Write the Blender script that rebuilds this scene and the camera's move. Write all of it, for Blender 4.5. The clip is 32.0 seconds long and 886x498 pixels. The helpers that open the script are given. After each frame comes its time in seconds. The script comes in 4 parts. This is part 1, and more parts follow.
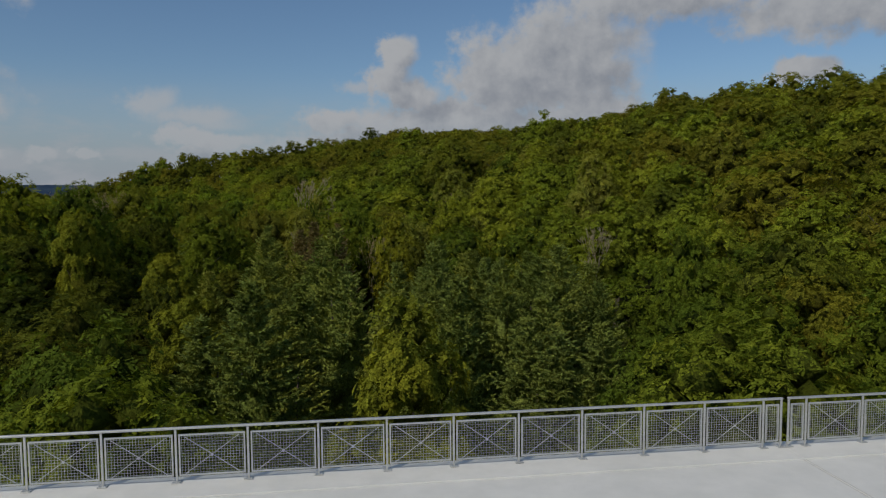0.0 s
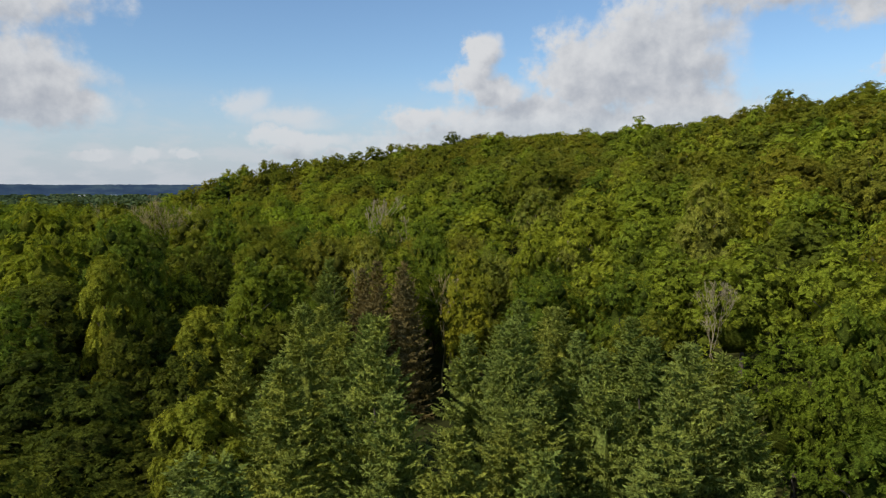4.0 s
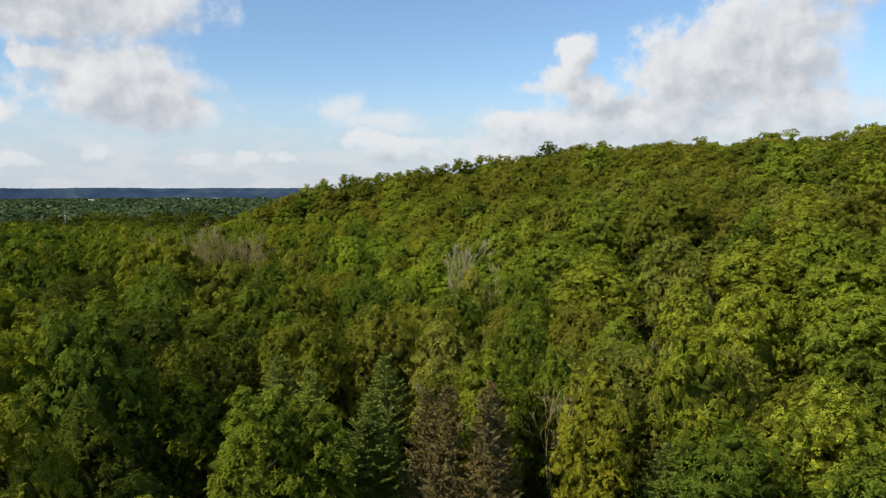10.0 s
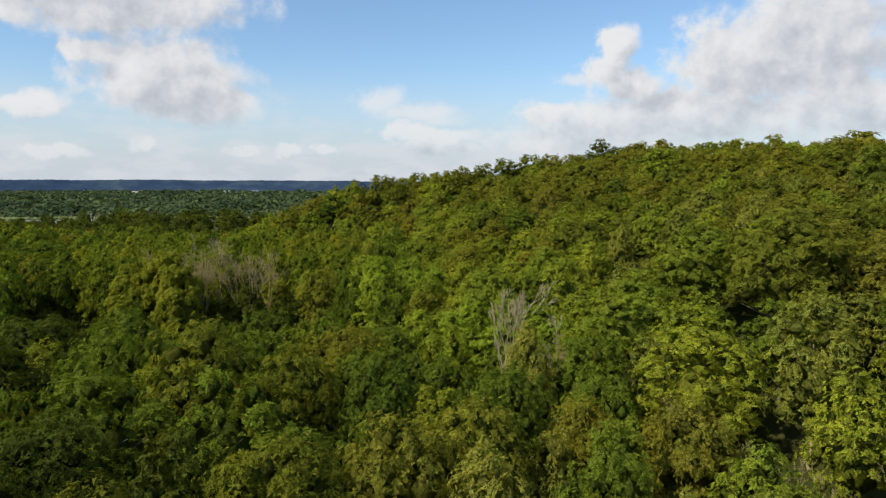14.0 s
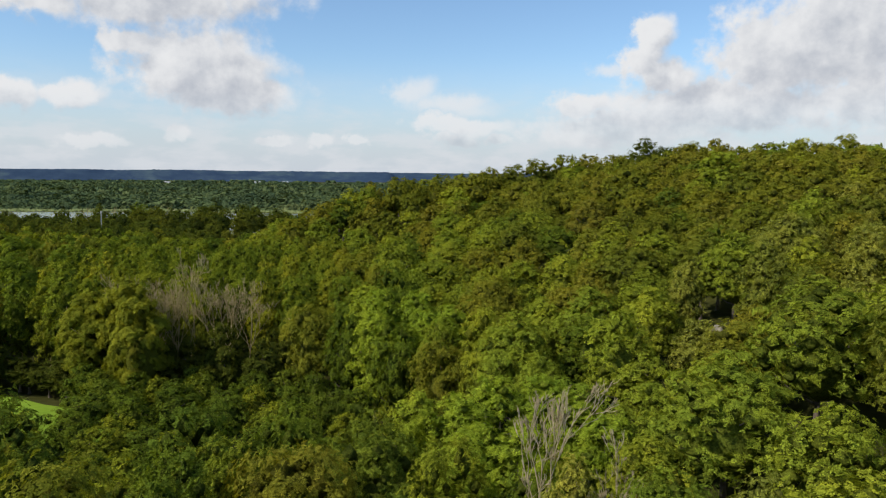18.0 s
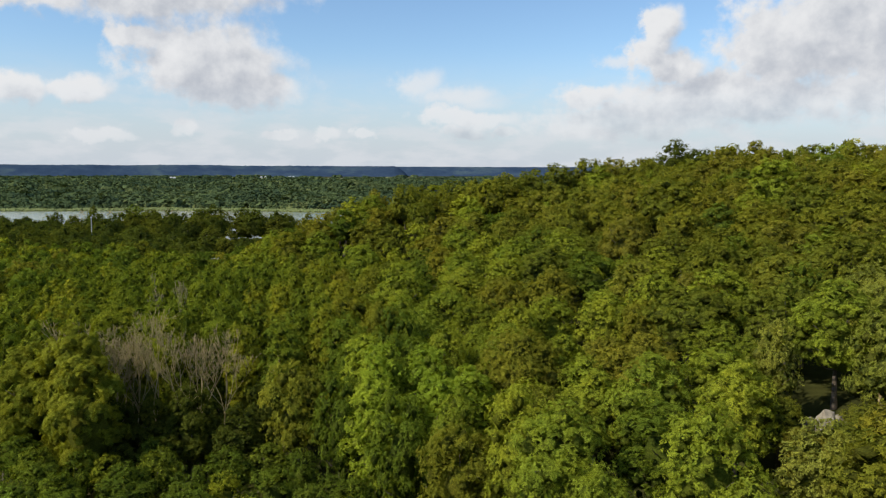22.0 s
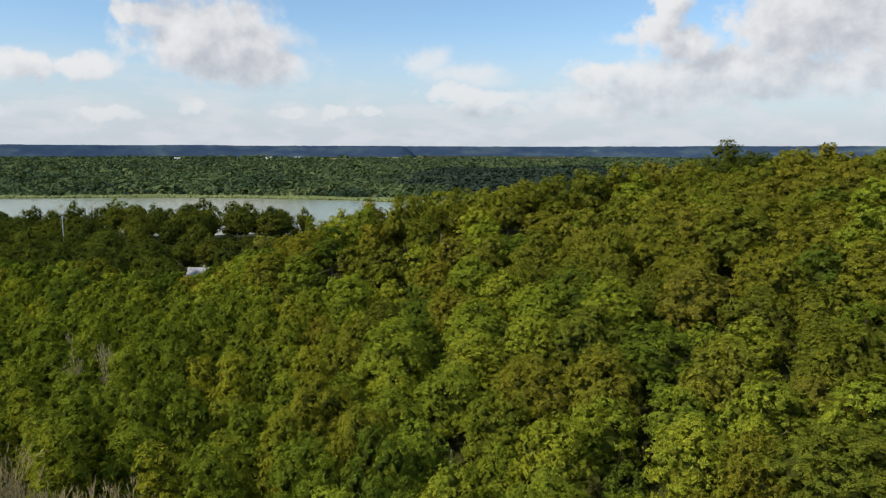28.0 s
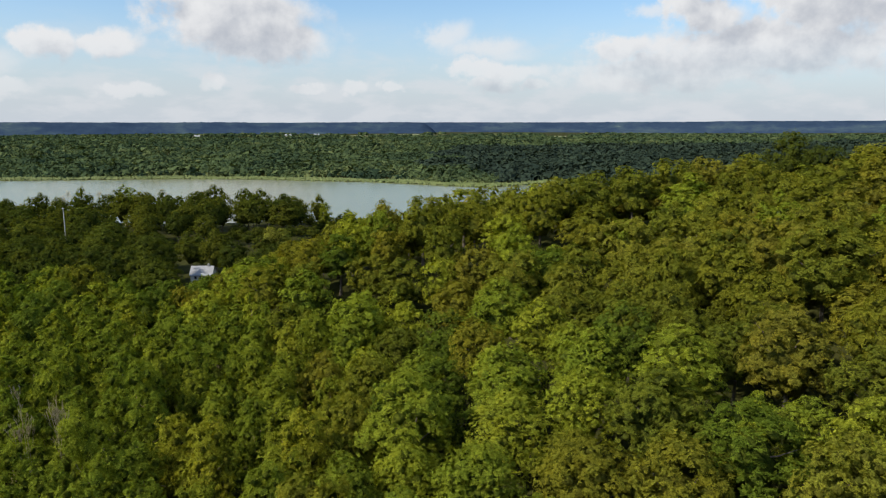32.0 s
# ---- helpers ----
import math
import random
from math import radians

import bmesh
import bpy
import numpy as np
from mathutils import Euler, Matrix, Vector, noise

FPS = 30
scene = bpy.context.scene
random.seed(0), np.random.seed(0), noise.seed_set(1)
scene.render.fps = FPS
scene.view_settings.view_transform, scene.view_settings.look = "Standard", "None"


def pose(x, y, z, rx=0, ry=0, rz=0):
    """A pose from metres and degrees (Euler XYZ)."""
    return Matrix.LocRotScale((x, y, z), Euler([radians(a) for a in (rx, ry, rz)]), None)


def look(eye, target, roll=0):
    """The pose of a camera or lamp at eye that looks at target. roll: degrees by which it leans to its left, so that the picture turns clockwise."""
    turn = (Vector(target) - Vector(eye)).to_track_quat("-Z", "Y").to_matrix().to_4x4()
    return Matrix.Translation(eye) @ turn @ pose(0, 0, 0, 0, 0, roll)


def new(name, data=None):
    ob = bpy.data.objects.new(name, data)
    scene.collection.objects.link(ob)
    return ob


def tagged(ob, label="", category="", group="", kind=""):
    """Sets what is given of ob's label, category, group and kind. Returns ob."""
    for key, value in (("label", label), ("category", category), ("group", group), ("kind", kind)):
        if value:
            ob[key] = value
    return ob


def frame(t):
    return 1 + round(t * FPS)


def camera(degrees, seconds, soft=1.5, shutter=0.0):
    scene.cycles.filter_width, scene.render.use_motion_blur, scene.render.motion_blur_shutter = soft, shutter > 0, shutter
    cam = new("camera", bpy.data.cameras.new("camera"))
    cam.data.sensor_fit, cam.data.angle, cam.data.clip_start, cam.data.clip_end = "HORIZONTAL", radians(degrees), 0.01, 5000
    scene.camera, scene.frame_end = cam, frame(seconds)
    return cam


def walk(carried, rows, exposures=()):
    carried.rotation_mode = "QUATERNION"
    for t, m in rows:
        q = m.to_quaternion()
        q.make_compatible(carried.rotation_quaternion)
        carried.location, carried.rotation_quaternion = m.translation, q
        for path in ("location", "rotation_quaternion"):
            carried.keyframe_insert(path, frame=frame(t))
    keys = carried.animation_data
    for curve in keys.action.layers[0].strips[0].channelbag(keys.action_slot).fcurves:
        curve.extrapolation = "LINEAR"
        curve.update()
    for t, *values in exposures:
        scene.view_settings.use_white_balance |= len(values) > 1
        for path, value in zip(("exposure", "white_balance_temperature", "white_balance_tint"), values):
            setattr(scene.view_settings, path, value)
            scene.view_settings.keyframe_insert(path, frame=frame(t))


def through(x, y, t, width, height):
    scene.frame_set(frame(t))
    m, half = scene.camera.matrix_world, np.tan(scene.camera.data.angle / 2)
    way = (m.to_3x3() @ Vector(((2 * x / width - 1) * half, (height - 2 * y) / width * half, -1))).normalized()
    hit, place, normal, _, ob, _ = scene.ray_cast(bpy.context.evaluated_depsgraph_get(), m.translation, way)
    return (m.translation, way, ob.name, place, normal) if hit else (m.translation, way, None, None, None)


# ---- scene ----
cam = camera(63.7, 32.0, soft=1.2)
# seconds, place, yaw, pitch, roll
PATH = [
    (0.0, 0.86, 2.60, 5.76, 1.86, -4.39, 0.36),
    (0.5, 0.87, 4.66, 6.46, 2.46, -4.41, 0.35),
    (1.0, 0.89, 6.42, 7.13, 3.34, -4.47, 0.32),
    (1.5, 0.88, 8.15, 7.74, 4.24, -4.51, 0.34),
    (2.0, 0.85, 9.81, 8.28, 5.15, -4.52, 0.36),
    (2.5, 0.79, 11.42, 8.74, 6.03, -4.52, 0.38),
    (3.0, 0.72, 12.99, 9.13, 6.89, -4.51, 0.39),
    (3.5, 0.63, 14.59, 9.52, 7.73, -4.50, 0.41),
    (5.5, 0.25, 21.95, 11.62, 11.09, -4.53, 0.40),
    (6.0, -0.06, 24.17, 12.08, 11.79, -4.47, 0.39),
    (6.5, -0.46, 26.51, 12.52, 12.42, -4.42, 0.40),
    (7.0, -0.93, 28.94, 12.98, 13.00, -4.37, 0.43),
    (7.5, -1.50, 31.51, 13.47, 13.54, -4.31, 0.46),
    (8.0, -2.14, 34.22, 13.98, 14.05, -4.26, 0.47),
    (8.5, -2.84, 37.04, 14.50, 14.56, -4.23, 0.45),
    (9.0, -3.60, 39.95, 15.02, 15.04, -4.21, 0.40),
    (9.5, -4.48, 42.94, 15.54, 15.47, -4.23, 0.36),
    (10.0, -5.44, 46.00, 16.08, 15.82, -4.28, 0.33),
    (10.5, -6.43, 49.05, 16.66, 16.14, -4.35, 0.28),
    (11.0, -7.44, 52.07, 17.25, 16.42, -4.43, 0.20),
    (11.5, -8.46, 55.10, 17.81, 16.71, -4.51, 0.13),
    (12.0, -9.45, 58.26, 18.33, 17.07, -4.58, 0.11),
    (12.5, -10.36, 61.59, 18.84, 17.56, -4.65, 0.12),
    (13.0, -11.28, 64.99, 19.34, 18.08, -4.73, 0.11),
    (13.5, -12.31, 68.35, 19.84, 18.55, -4.80, 0.08),
    (14.0, -13.47, 71.63, 20.32, 18.94, -4.87, 0.04),
    (14.5, -14.61, 74.93, 20.80, 19.30, -4.93, -0.01),
    (16.5, -17.61, 89.62, 23.29, 20.64, -5.36, -0.37),
    (17.0, -18.55, 92.89, 23.78, 20.89, -5.42, -0.39),
    (17.5, -19.57, 95.92, 24.28, 21.15, -5.50, -0.42),
    (18.0, -20.68, 98.75, 24.81, 21.42, -5.58, -0.39),
    (18.5, -21.85, 101.48, 25.33, 21.69, -5.66, -0.33),
    (19.0, -23.06, 104.19, 25.86, 21.90, -5.74, -0.27),
    (19.5, -24.27, 106.92, 26.43, 22.01, -5.82, -0.27),
    (20.0, -25.48, 109.65, 27.01, 22.04, -5.90, -0.30),
    (20.5, -26.72, 112.35, 27.58, 22.02, -5.96, -0.30),
    (21.0, -27.99, 115.00, 28.14, 21.99, -6.01, -0.26),
    (21.5, -29.28, 117.62, 28.72, 21.97, -6.06, -0.18),
    (22.0, -30.56, 120.25, 29.36, 21.96, -6.14, -0.12),
    (22.5, -31.82, 122.89, 30.01, 21.95, -6.23, -0.06),
    (23.0, -33.09, 125.54, 30.64, 21.93, -6.31, 0.01),
    (23.5, -34.40, 128.21, 31.25, 21.89, -6.39, 0.08),
    (24.0, -35.76, 130.90, 31.85, 21.84, -6.47, 0.14),
    (24.5, -37.16, 133.59, 32.45, 21.79, -6.56, 0.18),
    (25.0, -38.57, 136.30, 33.04, 21.75, -6.63, 0.26),
    (25.5, -39.89, 139.12, 33.61, 21.75, -6.71, 0.39),
    (27.5, -43.47, 152.69, 36.61, 22.44, -7.57, -0.09),
    (28.0, -44.58, 155.57, 37.23, 22.58, -7.85, -0.10),
    (28.5, -45.76, 158.28, 37.87, 22.71, -8.14, -0.11),
    (29.0, -46.95, 160.96, 38.51, 22.87, -8.44, -0.11),
    (29.5, -48.14, 163.69, 39.13, 23.08, -8.72, -0.09),
    (30.0, -49.30, 166.43, 39.73, 23.32, -8.99, -0.08),
    (30.5, -50.45, 169.13, 40.31, 23.57, -9.27, -0.07),
    (31.0, -51.64, 171.74, 40.88, 23.80, -9.51, -0.04),
    (31.5, -52.86, 174.27, 41.44, 24.01, -9.69, 0.02),
    (32.0, -54.09, 176.78, 41.98, 24.20, -9.78, 0.11),
]
walk(cam, [(t, pose(x, y, z, 90 + pitch, roll, yaw)) for t, x, y, z, yaw, pitch, roll in PATH],
     exposures=[(0.0, -1.13, 6300, 10), (1.0, -0.9, 6250, 10), (2.5, -0.55, 6250, 10), (3.5, -0.38, 6350, 10), (5.5, 0.0, 6500, 10), (32.0, 0.0, 6500, 10)])

# ---- light ----
SUN_AZ, SUN_EL = -138.0, 40.0      # degrees: azimuth from +y towards +x, height
sun_to = Vector((math.sin(radians(SUN_AZ)) * math.cos(radians(SUN_EL)), math.cos(radians(SUN_AZ)) * math.cos(radians(SUN_EL)), math.sin(radians(SUN_EL))))
lamp = bpy.data.lights.new("sun", "SUN")
lamp.energy, lamp.angle, lamp.color = 4.6, radians(0.6), (1.0, 0.91, 0.76)
sun = new("sun", lamp)
sun.matrix_world = look((0, 0, 300), Vector((0, 0, 300)) - sun_to)

world = bpy.data.worlds.new("sky")
scene.world = world
world.use_nodes = True
W = world.node_tree
W.nodes.clear()


def node(tree, kind, **values):
    n = tree.nodes.new(kind)
    for key, value in values.items():
        if key.startswith("i_"):
            n.inputs[int(key[2:])].default_value = value
        elif key == "op":
            n.operation = value
        elif key == "blend":
            n.blend_type = value
    return n


def math_node(tree, op, a, b=None, c=None, clamp=False):
    n = tree.nodes.new("ShaderNodeMath")
    n.operation, n.use_clamp = op, clamp
    for i, v in enumerate((a, b, c)):
        if v is None:
            continue
        if isinstance(v, (int, float)):
            n.inputs[i].default_value = v
        else:
            tree.links.new(v, n.inputs[i])
    return n.outputs[0]


def vec_node(tree, op, a, b=None, c=None):
    n = tree.nodes.new("ShaderNodeVectorMath")
    n.operation = op
    for i, v in enumerate((a, b, c)):
        if v is None:
            continue
        if isinstance(v, (tuple, list)):
            n.inputs[i].default_value = v
        else:
            tree.links.new(v, n.inputs[i])
    return n.outputs[1] if op in ("LENGTH", "DISTANCE", "DOT_PRODUCT") else n.outputs[0]


def noise_node(tree, vector, scale, detail=4.0, rough=0.55, out=0):
    n = tree.nodes.new("ShaderNodeTexNoise")
    n.inputs["Scale"].default_value, n.inputs["Detail"].default_value, n.inputs["Roughness"].default_value = scale, detail, rough
    if vector is not None:
        tree.links.new(vector, n.inputs["Vector"])
    return n.outputs[out]


def mix_node(tree, f, a, b, blend="MIX"):
    n = tree.nodes.new("ShaderNodeMix")
    n.data_type, n.blend_type = "RGBA", blend
    for i, v in ((0, f), (6, a), (7, b)):
        if isinstance(v, (int, float)):
            n.inputs[i].default_value = v
        elif isinstance(v, tuple):
            n.inputs[i].default_value = (*v, 1.0)[:4]
        else:
            tree.links.new(v, n.inputs[i])
    return n.outputs[2]


def ramp_node(tree, f, lo, hi, to_lo=0.0, to_hi=1.0):
    n = tree.nodes.new("ShaderNodeMapRange")
    n.interpolation_type = "SMOOTHSTEP"
    for i, v in ((1, lo), (2, hi), (3, to_lo), (4, to_hi)):
        n.inputs[i].default_value = v
    tree.links.new(f, n.inputs[0])
    return n.outputs[0]


# cumulus banks: azimuth, height, half width, half height in degrees
CLOUDS = [
    (-43.6, 13.6, 11.0, 3.4), (-52.1, 11.9, 5.4, 1.2), (-39.9, 8.1, 6.4, 3.3), (-37.6, 6.3, 5.6, 1.6), (-44.8, 9.8, 2.3, 1.2),
    (-48.9, 5.8, 2.7, 1.2), (-52.5, 5.5, 2.5, 1.4), (-41.6, 3.2, 1.3, 0.6), 
    (-5.3, 11.1, 1.7, 1.7), (-6.1, 9.1, 2.2, 2.1), (-4.4, 7.9, 3.0, 1.4), (-10.4, 5.9, 3.2, 1.2), (3.0, 8.9, 5.4, 4.0),
    (8.0, 10.3, 6.4, 5.0), (0.0, 5.4, 10.0, 2.3), (-6.8, 4.0, 9.1, 1.6), (-19.9, 4.2, 4.1, 0.9),
    (10.2, 5.6, 5.4, 2.7), (24.5, 8.6, 2.2, 1.2), (15.0, 14.5, 9.0, 2.2), (27.0, 12.6, 9.0, 2.4), (-62.0, 7.0, 4.0, 2.0), (-66.0, 12.0, 6.0, 3.0),
    (-34.5, 2.8, 1.6, 0.5), (-31.2, 2.9, 1.4, 0.6), (-28.0, 2.9, 1.1, 0.4), (-20.6, 3.0, 2.0, 0.7), (-17.0, 3.3, 1.4, 0.6), (-56.0, 2.6, 3.0, 0.7), (-47.5, 2.6, 2.6, 0.5),
]
tc = W.nodes.new("ShaderNodeTexCoord")
way = tc.outputs["Generated"]
sep = W.nodes.new("ShaderNodeSeparateXYZ")
W.links.new(way, sep.inputs[0])
az = math_node(W, "MULTIPLY", math_node(W, "ARCTAN2", sep.outputs[0], sep.outputs[1]), 57.2958)
el = math_node(W, "MULTIPLY", math_node(W, "ARCSINE", sep.outputs[2]), 57.2958)
comb = W.nodes.new("ShaderNodeCombineXYZ")
W.links.new(az, comb.inputs[0]), W.links.new(el, comb.inputs[1])
plane = comb.outputs[0]
wob = vec_node(W, "SUBTRACT", noise_node(W, plane, 0.3, 4.0, 0.5, 1), (0.5, 0.5, 0.5))
bent = vec_node(W, "MULTIPLY_ADD", wob, (3.0, 2.2, 0.0), plane)
curl = vec_node(W, "SUBTRACT", noise_node(W, plane, 1.1, 4.0, 0.55, 1), (0.5, 0.5, 0.5))
bent = vec_node(W, "MULTIPLY_ADD", curl, (1.5, 0.9, 0.0), bent)


FAINT = [(-24.1, 6.8, 2.2, 1.5), (-20.6, 5.7, 4.2, 1.0), (-8.5, 8.6, 2.0, 0.6), (-57.0, 4.4, 4.0, 1.4)]


def bank(at, clouds=CLOUDS):
    best = None
    for a, e, w, h in clouds:
        d = vec_node(W, "LENGTH", vec_node(W, "MULTIPLY", vec_node(W, "SUBTRACT", at, (a, e, 0.0)), (1 / w, 1 / h, 0.0)))
        best = d if best is None else math_node(W, "SMOOTH_MIN", best, d, 0.25)
    return math_node(W, "SUBTRACT", 1.0, best)


fluff = noise_node(W, plane, 0.55, 8.0, 0.58)
billow = noise_node(W, plane, 0.33, 5.0, 0.55)
far_fluff = noise_node(W, vec_node(W, "MULTIPLY", plane, (1.0, 1.7, 1.0)), 0.11, 6.0, 0.55)
body = math_node(W, "ADD", bank(bent), math_node(W, "MULTIPLY_ADD", fluff, 1.1, -0.5))
# scattered cloud over the rest of the sky
rest = math_node(W, "MULTIPLY_ADD", far_fluff, 4.0, -2.15)
outside = ramp_node(W, el, 16.0, 24.0)
body = math_node(W, "MAXIMUM", body, math_node(W, "MULTIPLY_ADD", outside, 3.0, math_node(W, "SUBTRACT", rest, 3.0)))
cover = ramp_node(W, body, -0.08, 0.46)
thin = math_node(W, "ADD", bank(bent, FAINT), math_node(W, "MULTIPLY_ADD", fluff, 1.3, -0.62))
cover = math_node(W, "MAXIMUM", cover, ramp_node(W, thin, -0.1, 0.85, 0.0, 0.72))
toward = bank(vec_node(W, "ADD", bent, (-1.2, 1.5, 0.0)))
lump = noise_node(W, vec_node(W, "ADD", plane, (-0.6, 0.75, 0.0)), 0.33, 5.0, 0.55)
relief = math_node(W, "MULTIPLY", math_node(W, "SUBTRACT", billow, lump), 2.0)
light = math_node(W, "ADD", math_node(W, "SUBTRACT", 0.72, math_node(W, "MULTIPLY", toward, 0.72)), relief)
cloud = mix_node(W, ramp_node(W, light, -0.45, 1.05), (0.46, 0.495, 0.56), (0.81, 0.82, 0.835))
sky = W.nodes.new("ShaderNodeTexSky")
sky.sky_type, sky.sun_disc = "NISHITA", False
sky.sun_elevation, sky.sun_rotation = radians(SUN_EL), radians(SUN_AZ)
sky.air_density, sky.dust_density, sky.ozone_density = 1.0, 0.6, 1.6
blue = mix_node(W, 1.0, sky.outputs[0], (0.128, 0.146, 0.160), "MULTIPLY")
milk = ramp_node(W, el, 0.0, 10.0, 0.95, 0.0)
blue = mix_node(W, milk, blue, (0.57, 0.625, 0.695))
veil = noise_node(W, vec_node(W, "MULTIPLY", plane, (0.6, 1.6, 1.0)), 0.35, 5.0, 0.55)
veil = math_node(W, "MULTIPLY", ramp_node(W, veil, 0.42, 0.62), ramp_node(W, el, 2.0, 9.0, 0.55, 0.0))
blue = mix_node(W, veil, blue, (0.72, 0.74, 0.775))
bg = W.nodes.new("ShaderNodeBackground")
W.links.new(mix_node(W, math_node(W, "MULTIPLY", cover, ramp_node(W, el, 0.2, 7.0, 0.35, 1.0)), blue, cloud), bg.inputs[0])
bg.inputs[1].default_value = 1.0
out = W.nodes.new("ShaderNodeOutputWorld")
W.links.new(bg.outputs[0], out.inputs[0])


# ---- materials ----
def material(name):
    m = bpy.data.materials.new(name)
    m.use_nodes = True
    m.node_tree.nodes.clear()
    return m, m.node_tree


def finish(t, shader):
    o = t.nodes.new("ShaderNodeOutputMaterial")
    t.links.new(shader, o.inputs[0])


def principled(t, colour, rough=0.8, metal=0.0, bump=None, depth=0.02, spec=0.3):
    p = t.nodes.new("ShaderNodeBsdfPrincipled")
    for key, v in (("Base Color", colour), ("Roughness", rough), ("Metallic", metal), ("Specular IOR Level", spec)):
        if isinstance(v, (int, float)):
            p.inputs[key].default_value = v
        elif isinstance(v, tuple):
            p.inputs[key].default_value = (*v, 1.0)
        else:
            t.links.new(v, p.inputs[key])
    if bump is not None:
        b = t.nodes.new("ShaderNodeBump")
        b.inputs["Distance"].default_value = depth
        t.links.new(bump, b.inputs["Height"]), t.links.new(b.outputs[0], p.inputs["Normal"])
    return p.outputs[0]


def colours(t, f, stops):
    n = t.nodes.new("ShaderNodeValToRGB")
    e = n.color_ramp.elements
    while len(e) < len(stops):
        e.new(0.5)
    for i, (at, c) in enumerate(stops):
        e[i].position, e[i].color = at, (*c, 1.0)
    t.links.new(f, n.inputs[0])
    return n.outputs[0]


def leaf_material(name, stops, through=0.34, leaf_var=0.75, grain=2.2, cut=True):
    """Foliage: a hue for each tree, patches within a crown, a shade for each leaf. Gives the material of the leaf
    sprays, ragged with gaps, and that of the inner mass, which cut darkens for the shade inside the crown.
    """
    made = []
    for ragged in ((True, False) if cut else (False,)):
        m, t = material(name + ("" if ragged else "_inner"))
        attr = t.nodes.new("ShaderNodeAttribute")
        attr.attribute_name = "tint"
        fine = t.nodes.new("ShaderNodeAttribute")
        fine.attribute_name = "fine"
        info = t.nodes.new("ShaderNodeObjectInfo")
        geo = t.nodes.new("ShaderNodeNewGeometry")
        tint = math_node(t, "FRACT", math_node(t, "ADD", attr.outputs["Fac"], info.outputs["Random"]))
        hue = colours(t, tint, stops)
        patch = noise_node(t, geo.outputs["Position"], 0.45, 3.0)
        hue = mix_node(t, ramp_node(t, patch, 0.35, 0.7), hue, mix_node(t, 1.0, hue, (1.26, 1.16, 0.95), "MULTIPLY"))
        cellular = t.nodes.new("ShaderNodeTexVoronoi")
        cellular.inputs["Scale"].default_value = 1.0
        scaled = t.nodes.new("ShaderNodeVectorMath")
        scaled.operation = "SCALE"
        t.links.new(geo.outputs["Position"], scaled.inputs[0]), t.links.new(fine.outputs["Fac"], scaled.inputs["Scale"])
        t.links.new(scaled.outputs[0], cellular.inputs["Vector"])
        one = t.nodes.new("ShaderNodeSeparateXYZ")
        t.links.new(cellular.outputs["Color"], one.inputs[0])
        shade = math_node(t, "MULTIPLY_ADD", one.outputs[0], leaf_var, 1.0 - leaf_var * 0.5)
        shade = math_node(t, "MULTIPLY", shade, math_node(t, "MULTIPLY_ADD", geo.outputs["Random Per Island"], 0.3, 0.85))
        hue = mix_node(t, 1.0, hue, shade, "MULTIPLY")
        d = t.nodes.new("ShaderNodeBsdfDiffuse")
        tr = t.nodes.new("ShaderNodeBsdfTranslucent")
        if not ragged:
            bump = t.nodes.new("ShaderNodeBump")
            bump.inputs["Distance"].default_value = 0.4
            t.links.new(noise_node(t, geo.outputs["Position"], grain, 6.0, 0.75), bump.inputs["Height"])
            if cut:      # shade inside the crown painted in: dark brown mixed into the leaf colour
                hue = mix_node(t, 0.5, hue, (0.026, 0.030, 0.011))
            t.links.new(bump.outputs[0], d.inputs["Normal"])
        t.links.new(hue, d.inputs[0])
        t.links.new(mix_node(t, 1.0, hue, (1.3, 1.25, 0.5), "MULTIPLY"), tr.inputs[0])
        mx = t.nodes.new("ShaderNodeMixShader")
        mx.inputs[0].default_value = through if ragged else through * 0.4
        t.links.new(d.outputs[0], mx.inputs[1]), t.links.new(tr.outputs[0], mx.inputs[2])
        result = mx.outputs[0]
        if ragged:
            gap = t.nodes.new("ShaderNodeBsdfTransparent")
            ma = t.nodes.new("ShaderNodeMixShader")
            t.links.new(math_node(t, "LESS_THAN", cellular.outputs["Distance"], 0.57), ma.inputs[0])
            t.links.new(gap.outputs[0], ma.inputs[1]), t.links.new(result, ma.inputs[2])
            result = ma.outputs[0]
        finish(t, result)
        made.append(m)
    return made


OAK = leaf_material("oak_leaves", [(0.0, (0.119, 0.139, 0.017)), (0.25, (0.167, 0.176, 0.019)), (0.45, (0.108, 0.134, 0.018)), (0.68, (0.181, 0.178, 0.020)), (0.86, (0.168, 0.164, 0.024)), (1.0, (0.178, 0.196, 0.023))])
ASH = leaf_material("ash_leaves", [(0.0, (0.084, 0.124, 0.016)), (0.35, (0.124, 0.170, 0.018)), (0.6, (0.096, 0.138, 0.019)), (0.85, (0.165, 0.198, 0.019)), (1.0, (0.205, 0.235, 0.020))])
HORNBEAM = leaf_material("hornbeam_leaves", [(0.0, (0.146, 0.190, 0.021)), (0.3, (0.200, 0.247, 0.024)), (0.55, (0.162, 0.213, 0.023)), (0.8, (0.235, 0.268, 0.025)), (1.0, (0.225, 0.258, 0.026))])
ALDER = leaf_material("alder_leaves", [(0.0, (0.051, 0.070, 0.013)), (0.5, (0.074, 0.094, 0.015)), (1.0, (0.102, 0.115, 0.016))])
POPLAR = leaf_material("poplar_leaves", [(0.0, (0.122, 0.166, 0.018)), (0.5, (0.154, 0.195, 0.020)), (0.85, (0.186, 0.215, 0.021)), (1.0, (0.243, 0.248, 0.023))])
